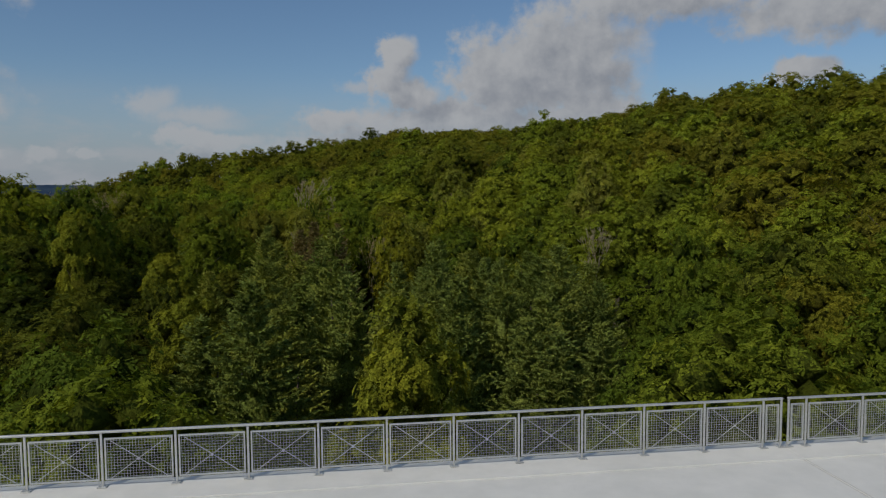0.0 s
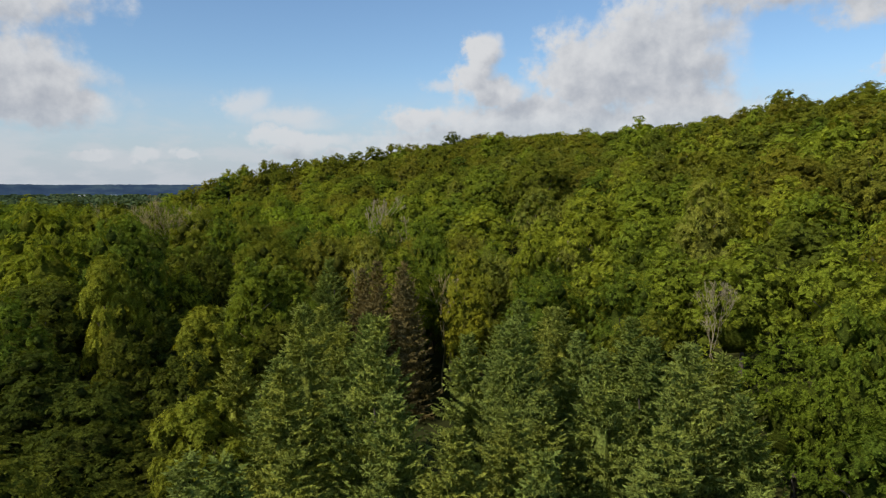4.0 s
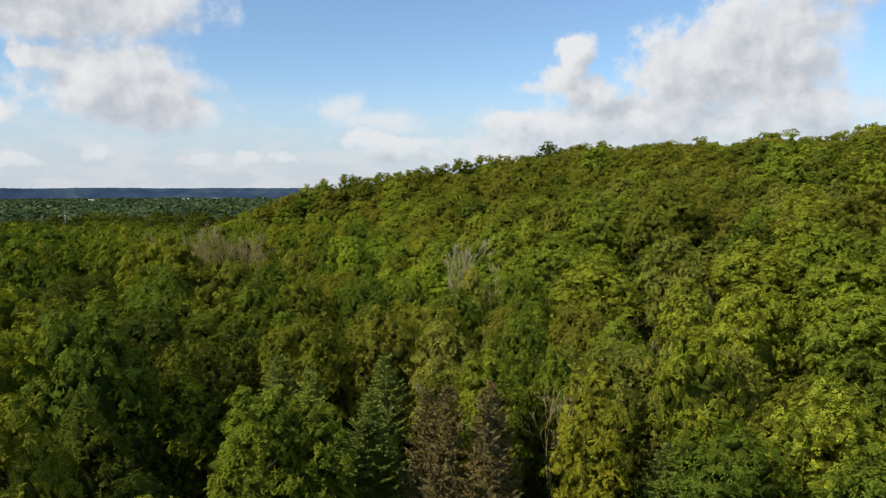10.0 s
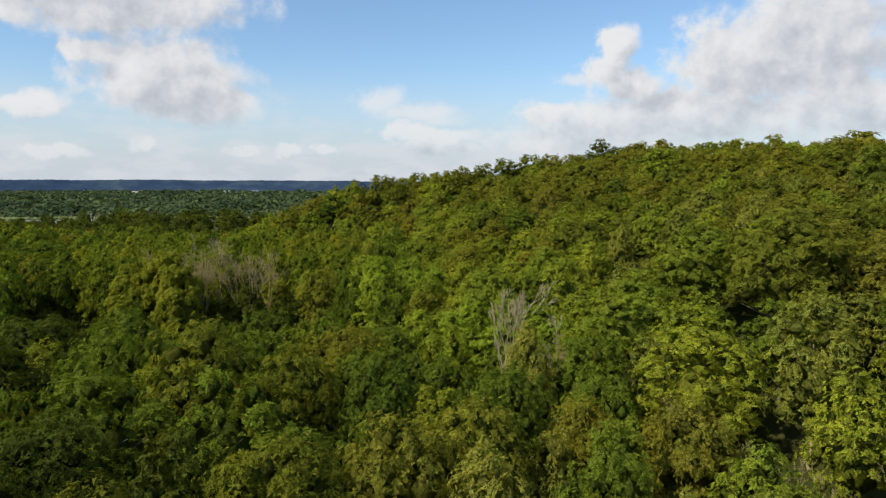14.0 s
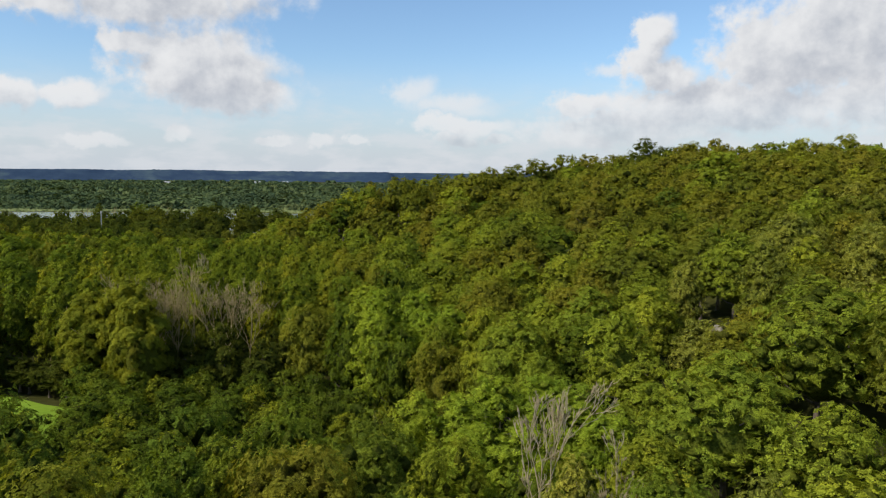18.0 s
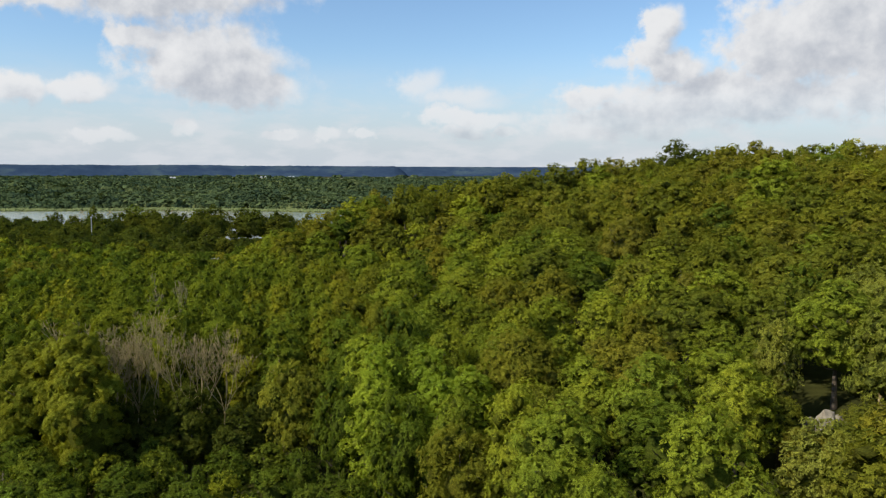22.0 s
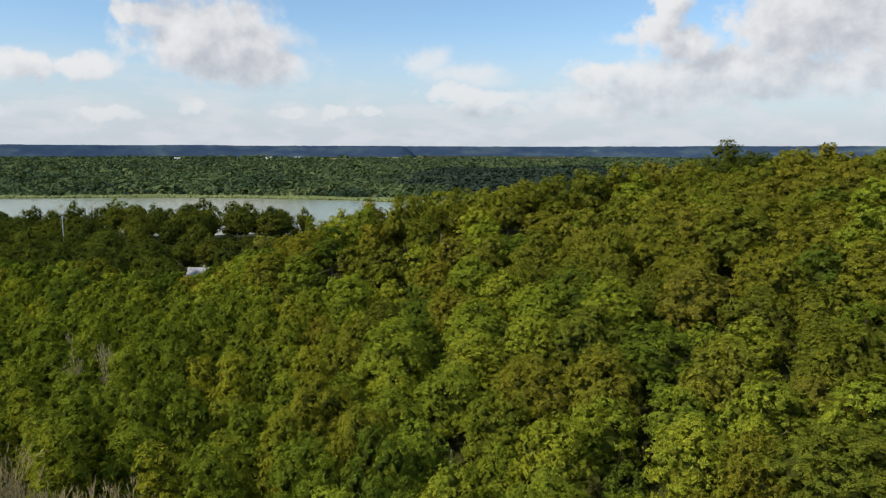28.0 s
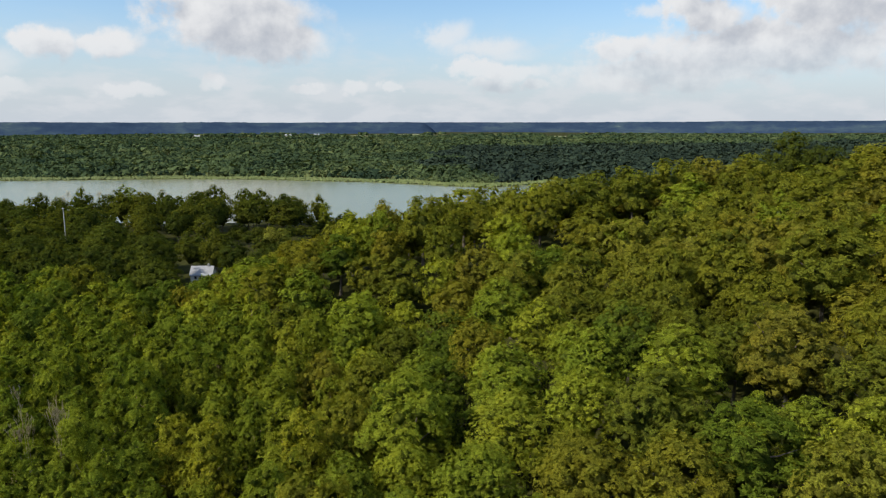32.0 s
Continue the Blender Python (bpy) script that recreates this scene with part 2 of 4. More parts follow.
ASPEN = leaf_material("aspen_leaves", [(0.0, (0.205, 0.285, 0.028)), (0.5, (0.240, 0.315, 0.030)), (1.0, (0.280, 0.335, 0.032))], 0.4)
SALLOW = leaf_material("sallow_leaves", [(0.0, (0.182, 0.210, 0.034)), (0.5, (0.220, 0.242, 0.042)), (1.0, (0.259, 0.267, 0.046))], 0.4)
SPRUCE = leaf_material("spruce_needles", [(0.0, (0.185, 0.240, 0.052)), (0.5, (0.235, 0.290, 0.066)), (1.0, (0.285, 0.315, 0.056))], 0.34, 0.9, 2.2, False)
RUST = leaf_material("withered_needles", [(0.0, (0.172, 0.140, 0.056)), (1.0, (0.225, 0.185, 0.075))], 0.3, 0.7, 2.2, False)
WILLOW = leaf_material("willow_leaves", [(0.0, (0.174, 0.200, 0.022)), (1.0, (0.217, 0.230, 0.024))])
# green of far trees with the blue of distance haze mixed in
HAZY_WOOD = leaf_material("hazy_wood_leaves", [(0.0, (0.041, 0.068, 0.040)), (0.4, (0.060, 0.091, 0.046)), (0.8, (0.083, 0.118, 0.052)), (1.0, (0.128, 0.155, 0.067))], 0.35, 0.6, 0.5, False)
# a cloud's shadow on the far woods, put into a darker leaf colour
SHADED_WOOD = leaf_material("cloud_shaded_leaves", [(0.0, (0.022, 0.036, 0.030)), (1.0, (0.040, 0.060, 0.042))], 0.2, 0.4, 0.5, False)


def simple(name, a, b, scale, rough=0.85, depth=0.02, metal=0.0, detail=6.0, spec=0.3):
    m, t = material(name)
    geo = t.nodes.new("ShaderNodeNewGeometry")
    f = noise_node(t, geo.outputs["Position"], scale, detail, 0.6)
    g = noise_node(t, geo.outputs["Position"], scale * 0.13, 3.0)
    k = math_node(t, "MULTIPLY_ADD", f, 0.65, math_node(t, "MULTIPLY", g, 0.35))
    finish(t, principled(t, mix_node(t, ramp_node(t, k, 0.3, 0.7), a, b), rough, metal, f, depth, spec))
    return m


BARK = simple("bark", (0.07, 0.055, 0.04), (0.17, 0.14, 0.11), 4.0)
PALE_BARK = simple("pale_dead_wood", (0.28, 0.23, 0.13), (0.44, 0.37, 0.23), 3.0, spec=0.0)
GRAY_BARK = simple("gray_twigs", (0.26, 0.205, 0.095), (0.44, 0.36, 0.18), 2.0, spec=0.0)
EARTH = simple("forest_floor", (0.030, 0.034, 0.010), (0.060, 0.062, 0.018), 0.4, depth=0.2, spec=0.02)
GRASS = simple("meadow_grass", (0.15, 0.25, 0.025), (0.20, 0.31, 0.035), 0.8, depth=0.05, spec=0.0)
REED = simple("reeds", (0.11, 0.15, 0.045), (0.19, 0.22, 0.08), 0.3, depth=0.1)
ROCK = simple("chalk_rock", (0.16, 0.14, 0.10), (0.36, 0.32, 0.24), 1.2, depth=0.15)
SCREED = simple("pale_screed", (0.68, 0.67, 0.62), (0.78, 0.765, 0.71), 1.3, rough=0.7, depth=0.003)
CONCRETE = simple("concrete", (0.36, 0.35, 0.33), (0.48, 0.47, 0.44), 2.0, depth=0.006)
GALV = simple("galvanised_steel", (0.48, 0.485, 0.465), (0.62, 0.62, 0.595), 9.0, rough=0.45, depth=0.001, metal=0.55)
SLATE = simple("slate_roof", (0.30, 0.31, 0.33), (0.42, 0.43, 0.44), 1.5)
RENDERED = simple("white_plaster", (0.70, 0.69, 0.66), (0.80, 0.79, 0.76), 1.0)
TIMBER = simple("dark_timber", (0.06, 0.045, 0.035), (0.10, 0.08, 0.06), 3.0)
GLASS = simple("window_glass", (0.02, 0.025, 0.03), (0.03, 0.035, 0.04), 1.0, rough=0.08)
FIELD = simple("far_field", (0.16, 0.19, 0.06), (0.26, 0.25, 0.12), 0.01, depth=0.1)


def lake_material():
    m, t = material("lake_water")
    geo = t.nodes.new("ShaderNodeNewGeometry")
    pos = vec_node(t, "MULTIPLY", geo.outputs["Position"], (0.35, 1.0, 1.0))
    h = noise_node(t, pos, 0.9, 4.0)
    silt = noise_node(t, geo.outputs["Position"], 0.006, 4.0)
    col = mix_node(t, silt, (0.165, 0.175, 0.078), (0.225, 0.23, 0.12))
    finish(t, principled(t, col, 0.2, 0.0, h, 0.05, 0.3))
    return m


WATER = lake_material()


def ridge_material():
    m, t = material("hazy_ridge_woods")
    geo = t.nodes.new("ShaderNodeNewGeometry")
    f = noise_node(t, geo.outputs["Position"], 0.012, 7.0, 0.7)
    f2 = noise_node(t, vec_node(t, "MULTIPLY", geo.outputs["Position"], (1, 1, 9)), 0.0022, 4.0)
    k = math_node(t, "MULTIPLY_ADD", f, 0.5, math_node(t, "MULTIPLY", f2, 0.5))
    # blue stops carry the distance haze over the woods
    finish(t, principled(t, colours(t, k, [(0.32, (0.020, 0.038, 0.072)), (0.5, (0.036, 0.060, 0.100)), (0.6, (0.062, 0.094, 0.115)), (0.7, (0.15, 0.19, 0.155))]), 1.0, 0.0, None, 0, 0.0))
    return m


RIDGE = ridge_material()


# ---- mesh helpers ----
def mesh_of(name, verts, faces, mat, tint=None, smooth=False, fine=None):
    """A mesh from an array of vertices and one array (or list of arrays) of equal-length faces."""
    me = bpy.data.meshes.new(name)
    faces = [np.asarray(f, dtype=np.int32) for f in (faces if isinstance(faces, list) else [faces])]
    verts = np.asarray(verts, dtype=np.float32)
    loops = np.concatenate([f.ravel() for f in faces])
    sizes = np.concatenate([np.full(len(f), f.shape[1], dtype=np.int32) for f in faces])
    starts = np.concatenate([[0], np.cumsum(sizes)[:-1]]).astype(np.int32)
    me.vertices.add(len(verts)), me.loops.add(len(loops)), me.polygons.add(len(sizes))
    me.vertices.foreach_set("co", verts.ravel())
    me.loops.foreach_set("vertex_index", loops)
    me.polygons.foreach_set("loop_start", starts)
    if smooth:
        me.polygons.foreach_set("use_smooth", np.ones(len(sizes), dtype=bool))
    me.update(calc_edges=True)
    if tint is not None:
        a = me.attributes.new("tint", "FLOAT", "POINT")
        a.data.foreach_set("value", np.asarray(tint, dtype=np.float32))
    if fine is not None:
        a = me.attributes.new("fine", "FLOAT", "POINT")
        a.data.foreach_set("value", np.broadcast_to(np.asarray(fine, dtype=np.float32), (len(verts),)).copy())
    for m in (mat if isinstance(mat, list) else [mat]):
        me.materials.append(m)
    if isinstance(mat, list) and len(mat) > 1:
        me.polygons.foreach_set("material_index", np.concatenate([np.full(len(f), i, dtype=np.int32) for i, f in enumerate(faces)]))
    return me


def part(name, bm, mat, parent, label=""):
    me = bpy.data.meshes.new(name)
    bm.to_mesh(me)
    bm.free()
    me.materials.append(mat)
    ob = new(name, me)
    ob.parent = parent
    return tagged(ob, label)


def piece(name, me, parent, at=None, label=""):
    ob = new(name, me)
    ob.parent = parent
    if at is not None:
        ob.matrix_local = at
    return tagged(ob, label)


def box(bm, x0, x1, y0, y1, z0, z1, bevel=0.0):
    r = bmesh.ops.create_cube(bm, size=1.0, matrix=Matrix.LocRotScale(((x0 + x1) / 2, (y0 + y1) / 2, (z0 + z1) / 2), None, (x1 - x0, y1 - y0, z1 - z0)))
    if bevel:
        bmesh.ops.bevel(bm, geom=list({e for v in r["verts"] for e in v.link_edges}), offset=bevel, segments=1, affect="EDGES")
    return bm


def tube(points, radii, sides=5):
    """Vertices and quads of a tapered tube along points."""
    p = np.asarray(points, float)
    vs, fs = [], []
    for i in range(len(p)):
        d = p[min(i + 1, len(p) - 1)] - p[max(i - 1, 0)]
        d /= np.linalg.norm(d) + 1e-9
        a = np.cross(d, (0.31, 0.83, 0.46) if abs(d[2]) > 0.9 else (0, 0, 1))
        a /= np.linalg.norm(a) + 1e-9
        b = np.cross(d, a)
        for k in range(sides):
            w = 2 * math.pi * k / sides
            vs.append(p[i] + radii[i] * (math.cos(w) * a + math.sin(w) * b))
    for i in range(len(p) - 1):
        for k in range(sides):
            fs.append((i * sides + k, i * sides + (k + 1) % sides, (i + 1) * sides + (k + 1) % sides, (i + 1) * sides + k))
    return vs, fs


class Soup:
    """Collects tubes into one mesh."""

    def __init__(self):
        self.v, self.f = [], []

    def add(self, vs, fs):
        n = len(self.v)
        self.v += list(vs)
        self.f += [tuple(i + n for i in f) for f in fs]


def sprays(rng, centres, normals, length, width, flat=0.5, rise=0.0):
    """Small leaf sprays: one triangle each; rise turns their tips upwards."""
    n = len(centres)
    nr = normals + flat * rng.normal(size=(n, 3))
    nr /= np.linalg.norm(nr, axis=1)[:, None]
    b = np.array([0, 0, rise]) + rng.normal(size=(n, 3))
    b -= nr * (b * nr).sum(1)[:, None]
    b /= np.linalg.norm(b, axis=1)[:, None] + 1e-9
    a = np.cross(nr, b)
    s = rng.uniform(0.6, 1.4, n)[:, None]
    la, lb = a * width * 0.62 * s, b * length * s
    v = np.stack([centres - lb * 0.4 - la, centres - lb * 0.4 + la, centres + lb * 0.75], 1)
    return v.reshape(-1, 3), np.arange(3 * n).reshape(n, 3)


def sphere_points(rng, n):
    v = rng.normal(size=(n, 3))
    return v / np.linalg.norm(v, axis=1)[:, None]


G = (1 + 5 ** 0.5) / 2
ICO_V = np.array([(-1, G, 0), (1, G, 0), (-1, -G, 0), (1, -G, 0), (0, -1, G), (0, 1, G), (0, -1, -G), (0, 1, -G), (G, 0, -1), (G, 0, 1), (-G, 0, -1), (-G, 0, 1)]) / math.hypot(1, G)
ICO_F = np.array([(0, 11, 5), (0, 5, 1), (0, 1, 7), (0, 7, 10), (0, 10, 11), (1, 5, 9), (5, 11, 4), (11, 10, 2), (10, 7, 6), (7, 1, 8), (3, 9, 4), (3, 4, 2), (3, 2, 6), (3, 6, 8), (3, 8, 9), (4, 9, 5), (2, 4, 11), (6, 2, 10), (8, 6, 7), (9, 8, 1)])


OCT_V = np.array([(1, 0, 0), (-1, 0, 0), (0, 1, 0), (0, -1, 0), (0, 0, 1), (0, 0, -1)], float)
OCT_F = np.array([(0, 2, 4), (2, 1, 4), (1, 3, 4), (3, 0, 4), (2, 0, 5), (1, 2, 5), (3, 1, 5), (0, 3, 5)])


def ico():
    return ICO_V, ICO_F


def crown_arrays(seed, height, radius, base, lobes, leaves, size, shape="round", tufts=15, core=0.56):
    """A leafy crown: lobes over a dome, tufts over the lobes, leaf sprays over the tufts. Vertices, triangles of leaves and of the inner mass."""
    rng = np.random.default_rng(seed)
    tall_lobe = {"round": 0.95, "tall": 1.3}.get(shape, 1.35)
    L = []
    half = (height - base) / 2
    turn = rng.uniform(0, 6.28)
    for i in range(lobes):
        w = turn + i * 2.39996 + rng.normal(0, 0.25)
        k = (i + 0.5) / lobes
        if shape == "round":          # lobes over the upper shell of a broad dome
            q = 0.98 - 1.55 * k + rng.normal(0, 0.09)
            reach = math.sqrt(max(0.0, 1 - min(1, q * q))) * 0.76 * radius * rng.uniform(0.8, 1.12)
            r = radius * rng.uniform(0.2, 0.36)
        elif shape == "tall":         # an upright column with a narrow tip
            q = 0.97 - 1.75 * k
            reach = radius * (0.64 if q < 0.35 else 0.64 * (1.36 - q)) * rng.uniform(0.6, 1.25)
            r = radius * rng.uniform(0.24, 0.4) * (1.0 if q < 0.4 else 1.2 - 0.5 * q)
        else:                          # loose, uneven heads
            q = 0.92 - 1.8 * k + rng.normal(0, 0.1)
            reach = math.sqrt(max(0.02, 1 - min(1, q * q))) * rng.uniform(0.55, 0.98) * radius
            r = radius * rng.uniform(0.18, 0.34)
        L.append((math.cos(w) * reach, math.sin(w) * reach, base + half + q * (half - 0.45 * r), r))
    L = np.array(L)
    # tufts on the outside of the lobes
    m = int(lobes * tufts * 1.3)
    host = rng.choice(lobes, size=m, p=L[:, 3] ** 2 / (L[:, 3] ** 2).sum())
    d = sphere_points(rng, m)
    d[:, 2] = np.where(d[:, 2] < -0.3, -d[:, 2], d[:, 2])
    c = L[host, :3] + d * (L[host, 3] * rng.uniform(0.78, 1.0, m))[:, None] * np.array([1, 1, tall_lobe])
    hidden = np.zeros(m, bool)
    for k in range(lobes):
        hidden |= (np.linalg.norm((c - L[k, :3]) / np.array([1, 1, tall_lobe]), axis=1) < L[k, 3] * 0.76) & (host != k)
    keep = np.flatnonzero(~hidden)
    c, d, tr = c[keep], d[keep], L[host[keep], 3] * rng.uniform(0.22, 0.55, len(keep))
    which = rng.integers(0, len(c), leaves)
    e = sphere_points(rng, leaves) + 0.6 * d[which] + np.array([0, 0, 0.25])
    e /= np.linalg.norm(e, axis=1)[:, None]
    p = c[which] + e * (tr[which] * rng.uniform(0.6, 1.1, leaves))[:, None] * np.array([1, 1, 0.5 + 0.4 * tall_lobe])
    # stray shoots beyond the tufts
    stray = rng.uniform(size=leaves) < 0.12
    p = p + d[which] * (stray * rng.uniform(0.1, 0.5, leaves) * tr[which])[:, None] + np.array([0, 0, 1.0]) * (stray * rng.uniform(0.0, 0.6, leaves) * tr[which])[:, None]
    upright = {"round": 0.3, "tall": 2.2}.get(shape, 1.2)
    out = (p - (0, 0, base + half * 0.8)) / (radius, radius, half)
    v, f = sprays(rng, p, 0.8 * e + 0.4 * d[which] + 0.75 * out, size * (1.0 + 0.18 * upright), size * (0.9 - 0.14 * upright), 0.55, upright)
    core_v, core_f, at = [], [], 0
    for x, y, z, r in L:
        core_v.append(OCT_V * (1 + rng.normal(0, 0.15, 6))[:, None] * (r * core, r * core, r * core * tall_lobe) + (x, y, z))
        core_f.append(OCT_F + at)
        at += 6
    iv, jf = ico()
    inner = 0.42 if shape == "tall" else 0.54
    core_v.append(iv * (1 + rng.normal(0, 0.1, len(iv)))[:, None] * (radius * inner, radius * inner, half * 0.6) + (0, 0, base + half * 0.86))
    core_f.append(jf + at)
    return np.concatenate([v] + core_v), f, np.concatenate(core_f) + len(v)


def spruce_arrays(seed, height, radius, density, size):
    """A spruce: whorls of drooping boughs with upturned tips, hung with narrow needle twigs."""
    rng = np.random.default_rng(seed)
    tri = []
    z = height * 0.08
    while z < height * 0.985:
        k = z / height
        for b in range(int(rng.integers(6, 9)) if k < 0.85 else 5):
            w = rng.uniform(0, 6.283)
            reach = radius * (1 - k ** 1.15) ** 0.85 * rng.uniform(0.68, 1.14) + 0.22
            m = int(6 + reach * density)
            s = np.sort(rng.uniform(0.12, 1.0, m))
            dz = reach * (-(0.62 - 0.75 * k) * s + 0.42 * s ** 3)
            out = np.array([math.cos(w), math.sin(w), 0.0])
            side = np.array([-math.sin(w), math.cos(w), 0.0])
            p = out * (reach * s)[:, None] + np.array([0, 0, 1.0]) * (z + dz)[:, None] + side * (rng.normal(0, 0.05, m) * reach)[:, None]
            sign = rng.choice((-1.0, 1.0), m)[:, None]
            hang = (rng.uniform(0, 1, m) < 0.65 * (1 - 0.6 * k))[:, None]
            d = np.where(hang, np.array([0, 0, -1.0]) + out * 0.25, side * sign * 0.8 + out * 0.75 + np.array([0, 0, 0.05])) + 0.22 * rng.normal(size=(m, 3))
            d = np.where((s > 0.9)[:, None], out + np.array([0, 0, 0.55]), d)
            d /= np.linalg.norm(d, axis=1)[:, None]
            ll = (size * rng.uniform(0.6, 1.35, m) * (1.15 - 0.45 * s) * (1 - 0.35 * k))[:, None]
            q = np.cross(d, rng.normal(size=(m, 3)))
            q *= (0.13 + 0.05 * rng.uniform(size=m))[:, None] * size / (np.linalg.norm(q, axis=1)[:, None] + 1e-9)
            tri.append(np.stack([p - q, p + q, p + d * ll], 1))
        z += rng.uniform(0.34, 0.52) * (1.1 - 0.45 * k)
    n = 40
    p = np.stack([rng.normal(0, 0.05, n), rng.normal(0, 0.05, n), rng.uniform(height * 0.93, height * 0.99, n)], 1)
    d = np.stack([rng.normal(0, 0.5, n), rng.normal(0, 0.5, n), np.ones(n)], 1) * 0.35
    tri.append(np.stack([p - (0.04, 0, 0), p + (0.04, 0, 0), p + d], 1))
    v = np.concatenate(tri).reshape(-1, 3)
    f = np.arange(len(v)).reshape(-1, 3)
    # dark twigs about the trunk
    rings, sides = 7, 8
    cv, cf = [], []
    for i in range(rings):
        k = i / (rings - 1)
        rr = radius * 0.42 * (1 - k ** 1.15) ** 0.85 + 0.02
        for j in range(sides):
            a = 2 * math.pi * j / sides
            q = rr * (1 + 0.25 * math.sin(3 * a + 5 * i))
            cv.append((math.cos(a) * q, math.sin(a) * q, height * (0.1 + 0.72 * k)))
    for i in range(rings - 1):
        for j in range(sides):
            cf.append((i * sides + j, i * sides + (j + 1) % sides, (i + 1) * sides + (j + 1) % sides, (i + 1) * sides + j))
    cf = np.array([t for a, b, c_, d_ in cf for t in ((a, b, c_), (a, c_, d_))]) + len(v)
    return np.concatenate([v, np.array(cv)]), f, cf


def trunk_arrays(seed, height, radius, limbs, spread, sides=6):
    """A tapered, slightly leaning trunk with limbs."""
    rng = np.random.default_rng(seed)
    s = Soup()
    lean = rng.normal(0, 0.03, 2)
    pts = [(lean[0] * k * height, lean[1] * k * height, -0.8 + k * (height + 0.8)) for k in np.linspace(0, 1, 6)]
    rad = [radius * (1.45 if i == 0 else 1 - 0.82 * i / 5) for i in range(6)]
    s.add(*tube(pts, rad, sides))
    for i in range(limbs):
        k = rng.uniform(0.4, 0.95)
        w = rng.uniform(0, 6.283)
        o = np.array([lean[0] * k * height, lean[1] * k * height, k * height])
        e = o + np.array([math.cos(w) * spread, math.sin(w) * spread, spread * rng.uniform(0.3, 1.0)]) * rng.uniform(0.6, 1.0)
        m = (o + e) / 2 + np.array([0, 0, -0.12 * spread])
        s.add(*tube([o, m, e], [radius * 0.4, radius * 0.27, radius * 0.08], 4))
    return np.array(s.v), np.array(s.f)


def bare_arrays(seed, height, radius, spread, depth=4, first=0.35, upward=0.5, forks=3):
    """A leafless branching tree."""
    rng = np.random.default_rng(seed)
    s = Soup()

    def grow(o, d, length, r, level):
        mid = o + d * length * 0.5 + rng.normal(0, 0.05 * length, 3)
        end = o + d * length + rng.normal(0, 0.07 * length, 3)
        s.add(*tube([o, mid, end], [r, r * 0.8, r * 0.55], 5 if level == 0 else 3))
        if level == depth:
            return
        for k in range(forks + (level == 0) * 3):
            a = rng.uniform(0.35, 1.0)
            base = o + (end - o) * a if level == 0 else mid + (end - mid) * a
            nd = d * upward + rng.normal(0, spread, 3) + np.array([0, 0, 0.2])
            nd /= np.linalg.norm(nd)
            grow(base, nd, length * rng.uniform(0.45, 0.68), max(r * 0.5, 0.026), level + 1)

    s.add(*tube([(0, 0, -0.8), (0, 0, height * first)], [radius * 1.3, radius], 6))
    grow(np.array([0, 0, height * first]), np.array([0, 0, 1.0]), height * (1 - first) * 0.62, radius, 0)
    return np.array(s.v), np.array(s.f)


# ---- the land ----
LAKE = -18.0


def step(x, a, b):
    t = np.clip((x - a) / (b - a), 0, 1)
    return t * t * (3 - 2 * t)


def wave(x, y):
    return np.sin(x * 0.031 + 1.3 * np.sin(y * 0.017)) * np.cos(y * 0.027 + 0.8 * np.sin(x * 0.021))


def lake_in(x, y):
    """Metres inside the lake's shore, negative on land."""
    near = 548 - 76 * step(-x, 330, 450) + 6 * np.sin(x * 0.021) + 4 * np.sin(x * 0.06 + 1)
    far = 716 + np.clip((x + 850) * 0.5, -260, 135) + 7 * np.sin(x * 0.025) + 60 * np.exp(-((x + 262) / 26) ** 2)
    return np.minimum(np.minimum(y - near, far - y), -206 - x + 0.05 * (y - 700))


def hill_axes(x, y):
    """Along the hill's foot, and into the hill from the valley."""
    u = -0.643 * x + 0.766 * y
    return u, 0.766 * x + 0.643 * y + 15.8 * ((np.minimum(u, 400) - 317.5) / 200) ** 2 + 57.0 * step(u, 304.6, 341.4) * step(x, -205, -150)


def hill_rise(x, y):
    u, v = hill_axes(x, y)
    w = v + 5 * wave(x, y)
    slope = 0.73 * step(w, 77, 215.7) + 0.27 * step(w, 77, 124.8)
    return slope * (1 - 0.9 * step(v, 284.2, 548.6)) * (1 - step(u, 275.2, 478)) * (1 - step(y, 372.3, 837.6))


def ground_z(x, y):
    x, y = np.asarray(x, float), np.asarray(y, float)
    u, v = hill_axes(x, y)
    r = np.hypot(x + 50, y - 150)
    k = (u - 200) / 200
    z = -15 - 2.2 * step(y, 200, 420) + 0.8 * wave(x * 2, y * 2)
    z = z + 35.6 * np.clip(1 + 0.133 * k + 0.211 * k * k + 0.018 * k ** 3, 0.1, 1.7) * hill_rise(x, y)
    inside = lake_in(x, y)
    z = np.where(inside > -30, np.minimum(z, LAKE + np.clip(0.8 - inside * 0.1, -3, 3.5) - 0.3), z)
    # gentle plateau behind the lake, hills at the end
    z = z + 9 * step(r, 1100, 2200) + (12 + 6 * wave(x * 0.05, y * 0.05)) * step(r, 2300, 3600)
    return z


